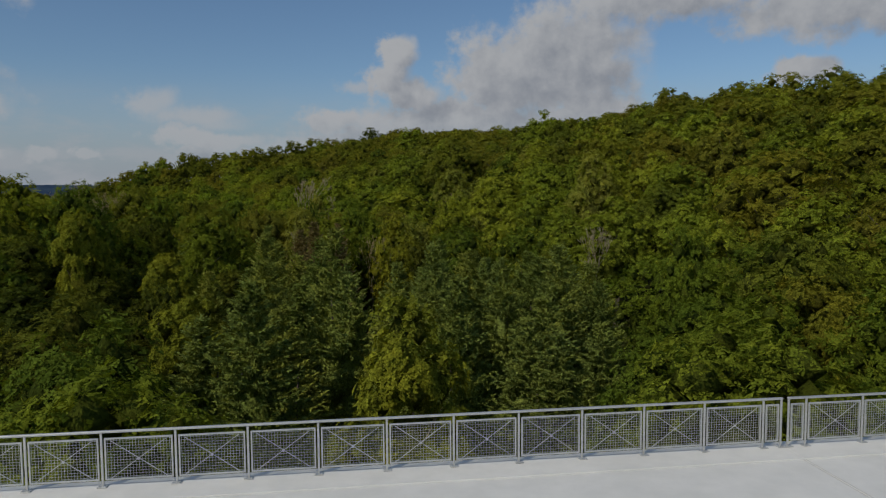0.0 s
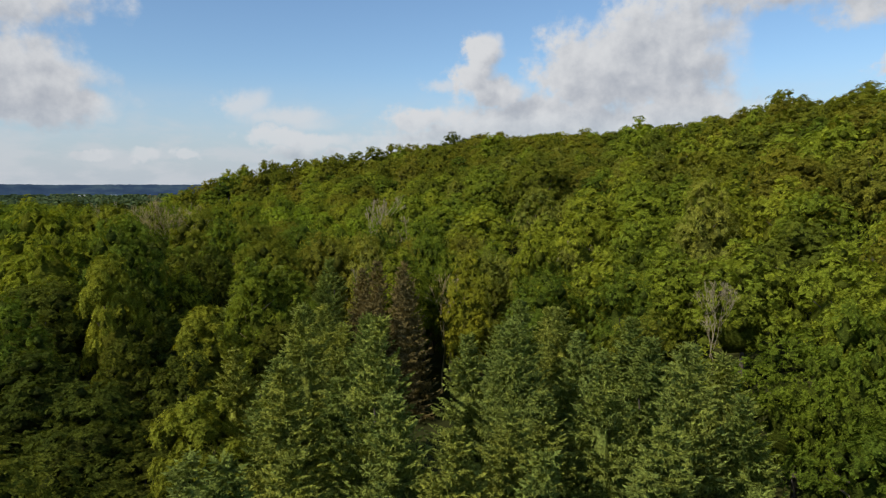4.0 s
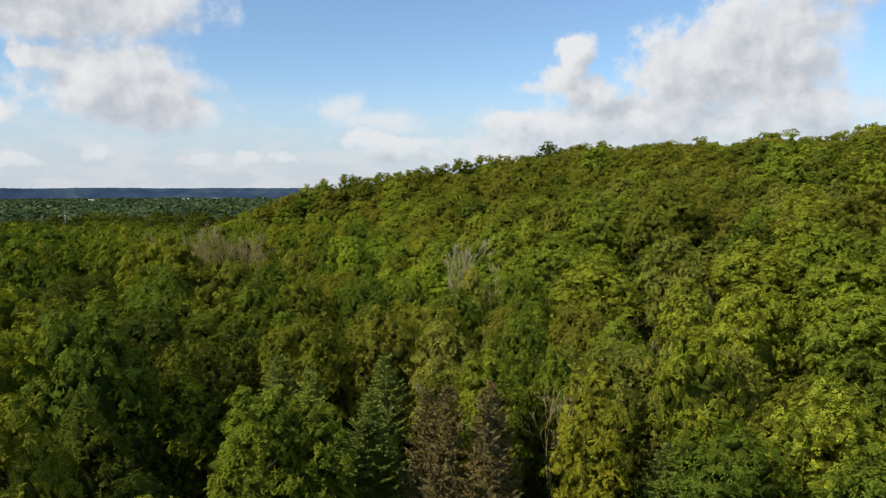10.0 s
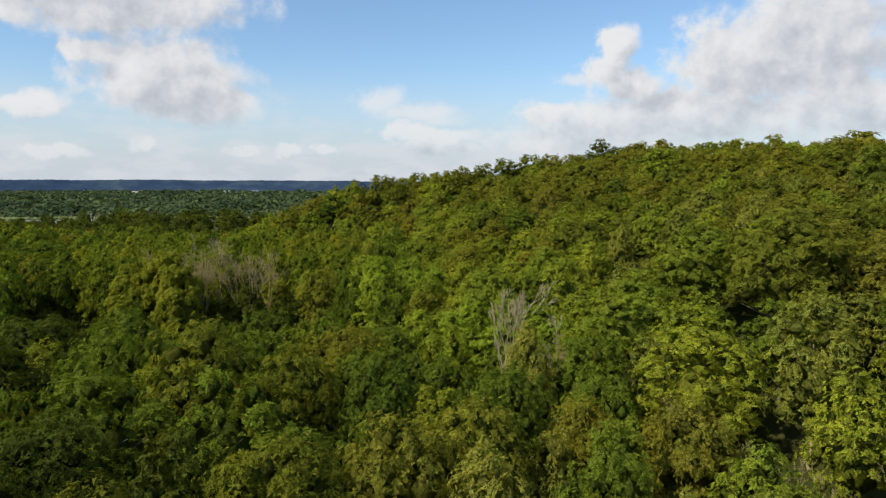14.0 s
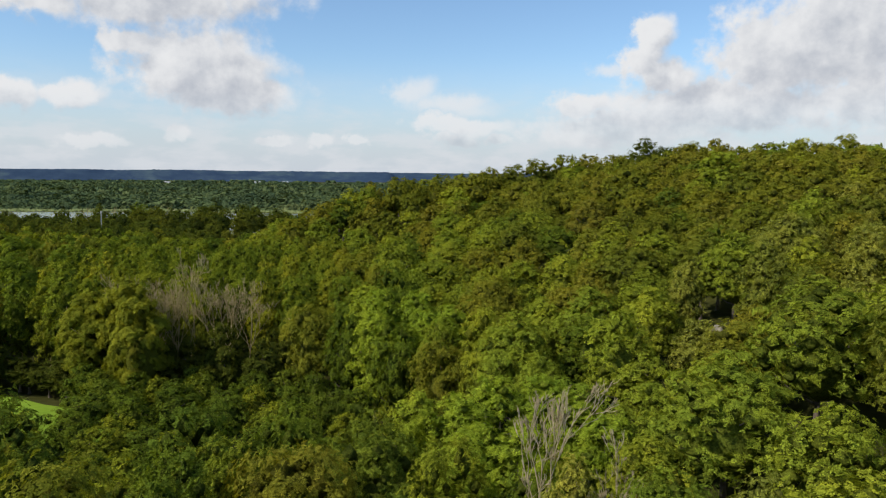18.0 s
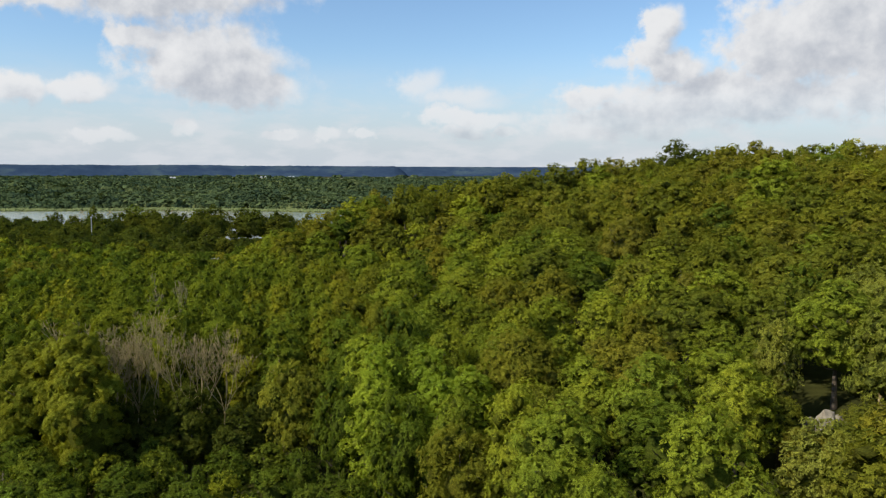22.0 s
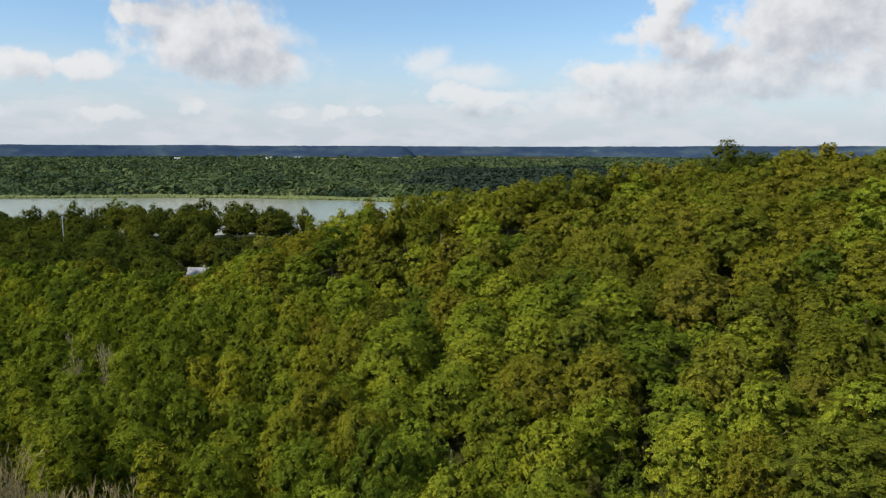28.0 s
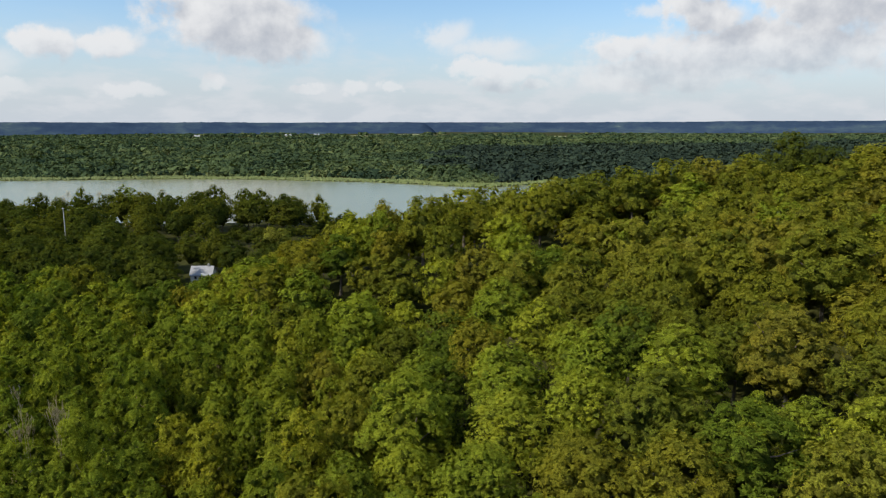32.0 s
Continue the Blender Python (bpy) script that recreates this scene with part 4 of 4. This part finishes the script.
for d, x, y, key, tall, s_ in spots:
    kind = KINDS[key]
    grade = "near" if d < 18 + 10 * (y < 75) else "mid" if d < 62 else "low" if d < 135 else "far"
    wide = (0.25 + 0.75 * s_) * (0.62 if tall < 10 else 1.0 if key in ("oak", "hornbeam") else 0.93)
    if key == "sallow" and grade != "near":
        grade = "mid"
    if key == "alder" and y > 150:
        grade = "low"
    if grade != "far" and counts.get(key, 0) < 300:
        counts[key] = counts.get(key, 0) + 1
        kind.plant(x, y, float(ground_z(x, y)) + tall, grade, rng, wide=wide)
    else:
        joined[key].append((x, y, tall, "mid" if grade in ("near", "mid") else grade, wide))


def join_wood(name, kind, rows, label):
    vs, qs, ts, tints, fines, at = [], [], [], [], [], 0
    r = np.random.default_rng(17)
    for x, y, tall, grade, wide in rows:
        pool = kind.raw[grade]
        cv, cq, ct = pool[int(r.integers(len(pool)))]
        s, w = tall / kind.height, r.uniform(0, 6.28)
        c, q = math.cos(w) * wide, math.sin(w) * wide
        p = np.stack([cv[:, 0] * c - cv[:, 1] * q + x, cv[:, 0] * q + cv[:, 1] * c + y, cv[:, 2] * s + float(ground_z(x, y))], 1)
        vs.append(p), qs.append(cq + at), ts.append(ct + at), tints.append(np.full(len(p), r.uniform())), fines.append(np.full(len(p), FINE[grade]))
        at += len(p)
    if vs:
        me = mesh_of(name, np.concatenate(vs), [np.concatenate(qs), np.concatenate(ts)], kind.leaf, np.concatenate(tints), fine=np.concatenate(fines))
        tagged(new(name, me), label, "trees", kind="stuff")


join_wood("oak_wood", oak, joined["oak"], "dense olive-green oak wood covering the hill")
join_wood("hornbeam_wood", hornbeam, joined["hornbeam"], "fresh green broadleaf wood on the lower slope")
join_wood("valley_wood", ash, joined["ash"], "dark green mixed wood on the valley floor")
join_wood("alder_wood", alder, joined["alder"], "dark alders in the wood by the lake")
join_wood("sallow_wood", sallow, joined["sallow"], "pale sallows at the foot of the hill")
join_wood("poplar_wood", poplar, joined["poplar"], "light green poplars among the valley wood")

# the tall oak that stands out on the ridge
alder.plant(-48.5, 374.7, 39.2, "mid", rng, "spreading dark tree standing above the ridge line", 1.15)
alder.plant(-41.0, 373.0, 37.2, "mid", rng, "spreading dark tree standing above the ridge line", 0.95)


# large trees on the near shore of the lake
for x, y, top, w, label in ((-461, 476, 0.7, 0.9, ""), (-448, 478, -1.0, 0.8, ""), (-435, 484, 3.4, 1.1, ""), (-420, 488, 0.2, 0.9, ""), (-389, 492, 2.0, 1.0, ""), (-374, 486, -2.5, 1.0, ""), (-352, 484, -1.0, 1.1, ""),
                            (-320, 452, 3.2, 1.3, "broad"), (-336, 441, 1.5, 1.2, "broad"), (-303, 446, -1.5, 1.1, "broad"), (-319, 497, 4.6, 0.8, ""), (-307, 490, 4.2, 1.2, "broad"), (-296, 499, 4.0, 1.2, "broad"), (-287, 497, 1.2, 1.0, "broad"), (-330, 488, -0.5, 1.0, ""), (-277, 537, -8.0, 0.62, "")):
    alder.plant(x, y, top, "low", rng, "broad dark tree with a domed crown by the lake" if label else "tall dark tree on the lake shore", w)
for k in range(12):
    x, y = -338 + 6.2 * k, 528 + rng.uniform(-6, 4) - 0.5 * max(0, 4 - k) * 8
    alder.plant(x, y, LAKE + rng.uniform(6.0, 9.0), "low", rng, "low dark alder bush on the lake shore", rng.uniform(0.55, 0.75))
for x, y, top, w in ((-406, 490, 7.5, 1.5), (-401, 492, 5.5, 1.3), (-279, 515, -0.5, 1.2), (-268, 520, -4.0, 1.0)):
    poplar.plant(x, y, top, "low", rng, "light green poplar on the lake shore", w)
for x, y, top in ((-263, 445, -4.5), (-258, 447, -5.0)):
    sallow.plant(x, y, top, "mid", rng, "silvery willow among dark trees by the lake", 1.2)
for x, y, top, slim in ((-381, 496, 3.0, 1.0), (-360, 498, 0.5, 1.0), (-354, 497, -0.5, 0.9), (-446, 482, -1.0, 0.8), (-427, 490, -1.0, 0.8)):
    plant_bare("dead_tree", "pale leafless tree on the lake shore", gray_sets, x, y, top, 21, rng, slim)


def far_wood(name, spots_, leaf, label, seed):
    """Far woods: for each tree a ragged dome of leaf masses."""
    r = np.random.default_rng(seed)
    q = np.array(spots_)
    n, m = len(q), 11
    d = sphere_points(r, n * m).reshape(n, m, 3)
    d[:, :, 2] = np.abs(d[:, :, 2]) * 1.1 - 0.25
    z = ground_z(q[:, 0], q[:, 1])
    size = np.stack([q[:, 2], q[:, 2], q[:, 3] * 0.48], 1)[:, None, :] * r.uniform(0.7, 1.05, (n, m, 1))
    c = np.stack([q[:, 0], q[:, 1], z + q[:, 3] * r.uniform(0.4, 0.6, n)], 1)[:, None, :] + d * size
    w = (q[:, 2][:, None] * r.uniform(0.55, 1.0, (n, m))).ravel()[:, None]
    nr = (d + np.array([0, 0, 0.5]) + 0.18 * r.normal(size=d.shape)).reshape(-1, 3)
    nr /= np.linalg.norm(nr, axis=1)[:, None]
    b = r.normal(size=nr.shape)
    b -= nr * (b * nr).sum(1)[:, None]
    b /= np.linalg.norm(b, axis=1)[:, None] + 1e-9
    a = np.cross(nr, b)
    c = c.reshape(-1, 3)
    v = np.stack([c - a * w * 0.7 - b * w * 0.45, c + a * w * 0.7 - b * w * 0.4, c + b * w * 0.85], 1).reshape(-1, 3)
    kind = 0.5 + 0.42 * wave(q[:, 0] * 0.55 + 40, q[:, 1] * 0.35) + 0.2 * wave(q[:, 0] * 1.7, q[:, 1] * 1.3) + r.normal(0, 0.12, n)
    if q.shape[1] > 4:
        kind = kind + q[:, 4]
    tint = np.repeat(np.clip(kind, 0.0, 0.98), m * 3)
    me = mesh_of(name, v, np.arange(len(v)).reshape(-1, 3), leaf, tint, fine=0.8)
    tagged(new(name, me), label, "woods", kind="stuff")


fr = np.random.default_rng(23)
green, dark = [], []
for k in range(44000):
    r_ = math.sqrt(fr.uniform(420 ** 2, 2600 ** 2)) if k % 2 else math.sqrt(fr.uniform(420 ** 2, 1350 ** 2))
    a_ = radians(fr.uniform(-66, 16))
    x, y = -50 + r_ * math.sin(a_), 170 + r_ * math.cos(a_)
    inside = float(lake_in(x, y))
    if y < 500 or inside > -20 or (y < 560 and x < -210):
        continue
    w = float(np.clip(fr.lognormal(1.35, 0.42), 2.2, 9)) * (1 + r_ / 5000)
    h = fr.uniform(8, 17) * (0.78 + 0.32 * float(wave(x * 0.5, y * 0.9)))
    pale = 0.0
    if inside > -75 and y > 600:      # low pale willows behind the reeds
        k_ = float(step(-inside, 20, 75))
        w, h, pale = w * (0.6 + 0.4 * k_), h * (0.42 + 0.58 * k_), 0.35 * (1 - k_)
    # trees where the cloud shadow lies take the darker leaf colour
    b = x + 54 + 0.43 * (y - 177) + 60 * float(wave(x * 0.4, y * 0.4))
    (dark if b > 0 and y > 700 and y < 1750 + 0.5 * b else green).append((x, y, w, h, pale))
far_wood("far_wood", green, HAZY_WOOD, "green broadleaf woods beyond the lake, haze blue in their colour", 31)
far_wood("far_conifer_wood", dark, SHADED_WOOD, "woods beyond the lake, coloured dark as under a cloud's shadow", 32)


# ---- the terrace ----
RAIL_A, RAIL_B = Vector((-8.0, 15.8, 0.0)), Vector((9.9, 18.9, 0.0))
RAIL_DIR = (RAIL_B - RAIL_A).normalized()
RAIL_TURN = math.atan2(RAIL_DIR.y, RAIL_DIR.x)
BASE = Matrix.Translation(RAIL_A) @ Matrix.Rotation(RAIL_TURN, 4, "Z")      # x along the rail, y outwards
RAIL_H, BAY = 1.14, 1.405
JOINT = 16.25


def build_deck():
    deck = new("terrace_deck")
    deck.matrix_world = BASE
    tagged(deck, "wide flat terrace with a smooth pale floor", "terrace", kind="structure")
    xs = [-32.0, JOINT - 24, JOINT, JOINT + 26]
    for a, b in zip(xs[:-1], xs[1:]):
        part("slab", box(bmesh.new(), a + 0.003, b - 0.003, -34.0, -0.75, -0.35, 0.0, 0.004), SCREED, deck)
        part("kerb", box(bmesh.new(), a + 0.003, b - 0.003, -0.744, 0.30, -0.45, 0.03, 0.003), SCREED, deck, "raised pale kerb under the railing")
    part("joint_strip", box(bmesh.new(), JOINT - 0.034, JOINT - 0.026, -34.0, -0.75, 0.002, 0.006), CONCRETE, deck, "thin metal joint strip")
    part("joint_strip", box(bmesh.new(), JOINT + 0.026, JOINT + 0.034, -34.0, -0.75, 0.002, 0.006), CONCRETE, deck, "thin metal joint strip")
    for x in (-28, -16, -4, 8, 20, 32, 40):
        for y in (-30, -15, -2.0):
            part("pier", box(bmesh.new(), x - 0.4, x + 0.4, y - 0.4, y + 0.4, -17.0, -0.36, 0.03), CONCRETE, deck, "square concrete pier")


build_deck()


def rail_bay(width):
    """Meshes of one railing bay: mesh panel frame, wires and cross."""
    z0, z1 = 0.16, RAIL_H - 0.13
    a, b = 0.055, width - 0.055
    fr = bmesh.new()
    for x0, x1, q0, q1 in ((a, b, z0, z0 + 0.03), (a, b, z1 - 0.03, z1), (a, a + 0.03, z0 + 0.03, z1 - 0.03), (b - 0.03, b, z0 + 0.03, z1 - 0.03)):
        box(fr, x0, x1, -0.016, 0.016, q0, q1)
    w = bmesh.new()
    n = max(2, round((b - a) / 0.058))
    for i in range(1, n):
        x = a + (b - a) * i / n
        box(w, x - 0.0024, x + 0.0024, -0.004, 0.003, z0 + 0.02, z1 - 0.02)
    n = round((z1 - z0) / 0.058)
    for i in range(1, n):
        z = z0 + (z1 - z0) * i / n
        box(w, a + 0.02, b - 0.02, 0.003, 0.010, z - 0.0024, z + 0.0024)
    c = bmesh.new()
    if width > 1:
        length = math.hypot(b - a - 0.25, z1 - z0 - 0.1)
        for s_ in (1, -1):
            m = Matrix.Translation(((a + b) / 2, -0.02 if s_ > 0 else -0.034, (z0 + z1) / 2)) @ Matrix.Rotation(s_ * math.atan2(z1 - z0 - 0.1, b - a - 0.25), 4, "Y")
            bmesh.ops.create_cube(c, size=1.0, matrix=m @ Matrix.Diagonal((length, 0.010, 0.012, 1)))
        bmesh.ops.create_cone(c, cap_ends=True, segments=10, radius1=0.03, radius2=0.03, depth=0.012, matrix=Matrix.Translation(((a + b) / 2, -0.046, (z0 + z1) / 2)) @ Matrix.Rotation(math.pi / 2, 4, "X"))
    return fr, w, c


def as_mesh(name, bm, mat):
    me = bpy.data.meshes.new(name)
    bm.to_mesh(me)
    bm.free()
    me.materials.append(mat)
    return me


def build_rail():
    def post_mesh():
        bm = box(bmesh.new(), -0.022, 0.022, -0.016, 0.016, 0.05, RAIL_H - 0.025, 0.004)
        return as_mesh("post", bm, GALV)

    def foot_mesh():
        bm = box(bmesh.new(), -0.09, 0.09, -0.10, 0.06, 0.036, 0.05, 0.003)
        for x in (-0.06, 0.06):
            for y in (-0.075, 0.035):
                bmesh.ops.create_cone(bm, cap_ends=True, segments=6, radius1=0.014, radius2=0.012, depth=0.016, matrix=Matrix.Translation((x, y, 0.058)))
        return as_mesh("base_plate", bm, GALV)

    post, foot = post_mesh(), foot_mesh()
    bays = {}
    for wd in (BAY, 0.43):
        f, w, c = rail_bay(wd)
        bays[wd] = (as_mesh("panel_frame", f, GALV), as_mesh("wire_mesh", w, GALV), as_mesh("cross_brace", c, GALV) if wd > 1 else None)
    for start, sign, count, label in ((JOINT - 0.09, -1, 22, "galvanised railing with wire mesh panels and cross braces"), (JOINT + 0.09, 1, 14, "galvanised railing with wire mesh panels beyond the joint")):
        rail = new("railing")
        rail.matrix_world = BASE @ Matrix.Translation((start, 0, 0))
        tagged(rail, label, "railing", "railings of the terrace")
        xs = [0.0, 0.43] + [0.43 + BAY * (i + 1) for i in range(count)]
        for i, x in enumerate(xs):
            at = Matrix.Translation((sign * x, 0, 0))
            piece("post", post, rail, at)
            piece("base_plate", foot, rail, at)
            if i + 1 < len(xs):
                wd = xs[i + 1] - x
                key = 0.43 if wd < 1 else BAY
                x0 = sign * x if sign > 0 else -xs[i + 1]
                for nm, me in zip(("panel_frame", "wire_mesh", "cross_brace"), bays[key]):
                    if me:
                        piece(nm, me, rail, Matrix.Translation((x0, 0, 0)))
        a, b = (0, xs[-1]) if sign > 0 else (-xs[-1], 0)
        part("handrail", box(bmesh.new(), a - 0.03, b + 0.03, -0.035, 0.035, RAIL_H - 0.025, RAIL_H + 0.02, 0.01), GALV, rail, "flat steel handrail")


build_rail()


# ---- things in the valley ----
def build_meadow():
    bm = bmesh.new()
    ring = []
    c = bm.verts.new((-129, 174, float(ground_z(-129, 174)) + 0.25))
    for k in range(40):
        a = 2 * math.pi * k / 40
        q = 1 + 0.07 * math.sin(3 * a) + 0.05 * math.sin(7 * a)
        x, y = -129 + 24 * q * math.cos(a), 174 + 13.5 * q * math.sin(a)
        ring.append(bm.verts.new((x, y, float(ground_z(x, y)) + 0.12)))
    for k in range(40):
        bm.faces.new((c, ring[k], ring[(k + 1) % 40]))
    me = as_mesh("meadow", bm, GRASS)
    tagged(new("meadow", me), "small bright green mown meadow among trees", "grass", kind="structure")


build_meadow()


def build_house():
    x, y = HOUSE
    z = float(ground_z(x, y))
    h = new("house")
    h.matrix_world = Matrix.Translation((x, y, z)) @ Matrix.Rotation(radians(25), 4, "Z") @ Matrix.Scale(0.78, 4)
    tagged(h, "white house with a grey slate roof between dark trees", "house")
    bm = box(bmesh.new(), -5, 5, -3.5, 3.5, -0.5, 5.6)
    part("wall", bm, RENDERED, h, "white plastered wall")
    bm = bmesh.new()
    prof = [(-4.1, 5.3), (0, 9.4), (4.1, 5.3), (3.9, 5.1), (0, 9.0), (-3.9, 5.1)]
    lo, hi = [bm.verts.new((-5.5, a, b)) for a, b in prof], [bm.verts.new((5.5, a, b)) for a, b in prof]
    for i in range(6):
        bm.faces.new((lo[i], lo[(i + 1) % 6], hi[(i + 1) % 6], hi[i]))
    bm.faces.new(lo[::-1]), bm.faces.new(hi)
    bmesh.ops.recalc_face_normals(bm, faces=bm.faces)
    part("roof", bm, SLATE, h, "grey slate gable roof")
    for gx in (-4.98, 4.98):
        bm = bmesh.new()
        q = [bm.verts.new((gx + dx, a, b)) for dx in (-0.1, 0.1) for a, b in ((-3.5, 5.6), (0, 8.95), (3.5, 5.6))]
        for f in ((0, 1, 2), (5, 4, 3), (0, 3, 4, 1), (1, 4, 5, 2), (2, 5, 3, 0)):
            bm.faces.new([q[i] for i in f])
        part("gable", bm, RENDERED, h, "white plastered gable")
    part("chimney", box(bmesh.new(), 2.4, 3.2, -0.4, 0.4, 7.8, 10.4, 0.03), CONCRETE, h, "square grey chimney")
    for wx in (-3.2, -0.6, 2.2):
        for wz in (1.0, 3.6):
            win = part("window", box(bmesh.new(), wx, wx + 1.1, -3.56, -3.44, wz, wz + 1.3, 0.02), TIMBER, h, "dark framed window")
            part("pane", box(bmesh.new(), wx + 0.1, wx + 1.0, -3.58, -3.565, wz + 0.1, wz + 1.2), GLASS, win)


build_house()


def build_pole():
    x, y = -345.5, 401.4
    z = float(ground_z(x, y))
    p = new("light_pole")
    p.matrix_world = Matrix.Translation((x, y, z))
    tagged(p, "thin pale pole rising above the trees", "pole")
    v, f = tube([(0, 0, -0.5), (0, 0, 10), (0, 0, 22)], [0.35, 0.28, 0.2], 8)
    piece("mast", mesh_of("mast", v, np.array(f), CONCRETE, smooth=True), p)
    part("head", box(bmesh.new(), -0.5, 0.5, -0.25, 0.25, 21.8, 22.2, 0.04), GALV, p, "small metal lamp head")


build_pole()


def build_rock():
    r = np.random.default_rng(3)
    for k, (dx, dy, s_, label) in enumerate(((0, 0, 2.3, "pale chalk outcrop on the wooded slope"), (1.6, 1.4, 2.0, "smaller pale chalk block beside the outcrop"), (-1.2, 2.2, 1.7, "smaller pale chalk block beside the outcrop"))):
        bm = bmesh.new()
        bmesh.ops.create_icosphere(bm, subdivisions=3, radius=1.0)
        x, y = ROCKS[0] + dx, ROCKS[1] + dy
        g = float(ground_z(x, y))
        half = (5.7 - 0.8 * k - g + 1.0) / 2
        for v in bm.verts:
            n = noise.noise(v.co * 1.6 + Vector((k * 9, 0, 0))) * 0.5 + noise.noise(v.co * 4.5) * 0.18
            v.co = Vector((v.co.x * s_ * 0.52, v.co.y * s_ * 0.52, v.co.z * half)) * (1 + n * 0.7)
        me = as_mesh("rock", bm, ROCK)
        ob = new("rock", me)
        ob.matrix_world = Matrix.Translation((x, y, g - 1.0 + half))
        tagged(ob, label, "rock", "chalk rocks")


build_rock()


def build_reeds():
    """The belt of reeds along the far shore."""
    r = np.random.default_rng(41)
    xs = r.uniform(-1050, -225, 5200)
    far = 716 + np.clip((xs + 850) * 0.5, -260, 135) + 7 * np.sin(xs * 0.025) + 60 * np.exp(-((xs + 262) / 26) ** 2)
    ys = far + r.uniform(-4, 18, len(xs))
    zs = np.maximum(ground_z(xs, ys), LAKE)
    c = np.stack([xs, ys, zs + 0.7], 1)
    n = np.tile(np.array((0.0, -0.8, 0.5)), (len(c), 1))
    v, f = sprays(r, c, n, 1.9, 2.6, 0.35)
    tagged(new("reed_belt", mesh_of("reed_belt", v, f, REED)), "pale green reed belt along the far shore", "reeds", kind="stuff")


build_reeds()


def build_far_country():
    """Fields, hedges and white farmhouses far behind the lake."""
    r = np.random.default_rng(57)
    spots_ = ((-42.8, 2950, 0.9, 60, "house"), (-30.6, 2950, 1.6, 70, "field"), (-29.0, 3080, 1.5, 60, "field"), (-26.5, 3120, 2.0, 80, "field"), (-24.0, 3050, 1.4, 60, "field"), (-22.0, 3150, 1.8, 90, "field"),
              (-19.5, 3200, 2.0, 80, "field"), (-12.5, 3800, 1.2, 90, "field"), (-9.9, 3600, 2.2, 90, "field"), (-14.8, 2900, 1.5, 70, "field"), (-36.0, 3000, 1.4, 60, "house"), (-33.8, 3050, 1.2, 50, "house"), (-4.0, 3500, 2.6, 90, "field"))
    for a, d, wide, deep, what in spots_:
        a = radians(a)
        u, v = Vector((math.sin(a), math.cos(a))), Vector((math.cos(a), -math.sin(a)))
        c = Vector((-80, 190)) + u * d
        half = d * math.tan(radians(wide)) * 0.5
        bm = bmesh.new()
        ring = []
        for k in range(24):
            w = 2 * math.pi * k / 24
            p = c + v * math.cos(w) * half * r.uniform(0.85, 1.1) + u * math.sin(w) * deep * r.uniform(0.8, 1.1)
            ring.append(bm.verts.new((p.x, p.y, float(ground_z(p.x, p.y)) + 1.0)))
        bm.faces.new(ring)
        bmesh.ops.triangulate(bm, faces=bm.faces[:])
        bmesh.ops.recalc_face_normals(bm, faces=bm.faces)
        tagged(new("field", as_mesh("field", bm, FIELD)), "pale green field in the far country", "field", kind="structure")
        if what == "house":
            for k in range(2):
                p = c + v * (k - 0.6) * half * 0.5 + u * r.uniform(-20, 20)
                h = new("farmhouse")
                h.matrix_world = Matrix.Translation((p.x, p.y, float(ground_z(p.x, p.y)) + 0.6)) @ Matrix.Rotation(r.uniform(-0.6, 0.6), 4, "Z")
                tagged(h, "small white farmhouse in the far fields", "house", "farmhouses behind the lake")
                part("wall", box(bmesh.new(), -5, 5, -3.5, 3.5, -1, 4.0), RENDERED, h)
                bm = bmesh.new()
                q = [bm.verts.new((x, y, z)) for x in (-5.4, 5.4) for y, z in ((-4.0, 3.8), (0, 8.2), (4.0, 3.8))]
                for f in ((0, 1, 2), (5, 4, 3), (0, 3, 4, 1), (1, 4, 5, 2), (2, 5, 3, 0)):
                    bm.faces.new([q[i] for i in f])
                part("roof", bm, SLATE, h, "grey gable roof")
    hedge = []
    for k in range(5000):
        d, a = math.sqrt(r.uniform(2550 ** 2, 3150 ** 2)), radians(r.uniform(-62, 14))
        x, y = -80 + d * math.sin(a), 190 + d * math.cos(a)
        if any(abs(math.degrees(a) - b) < w * 0.6 and -220 < d - e < dp + 10 for b, e, w, dp, _ in spots_) or math.sin(x * 0.006) + math.sin(y * 0.013 + x * 0.002) > 1.1:
            continue
        hedge.append((x, y, r.uniform(8, 13), r.uniform(7, 12)))
    far_wood("hedgerow_wood", hedge, HAZY_WOOD, "scattered woods and hedges in the far country, haze blue in their colour", 58)


build_far_country()
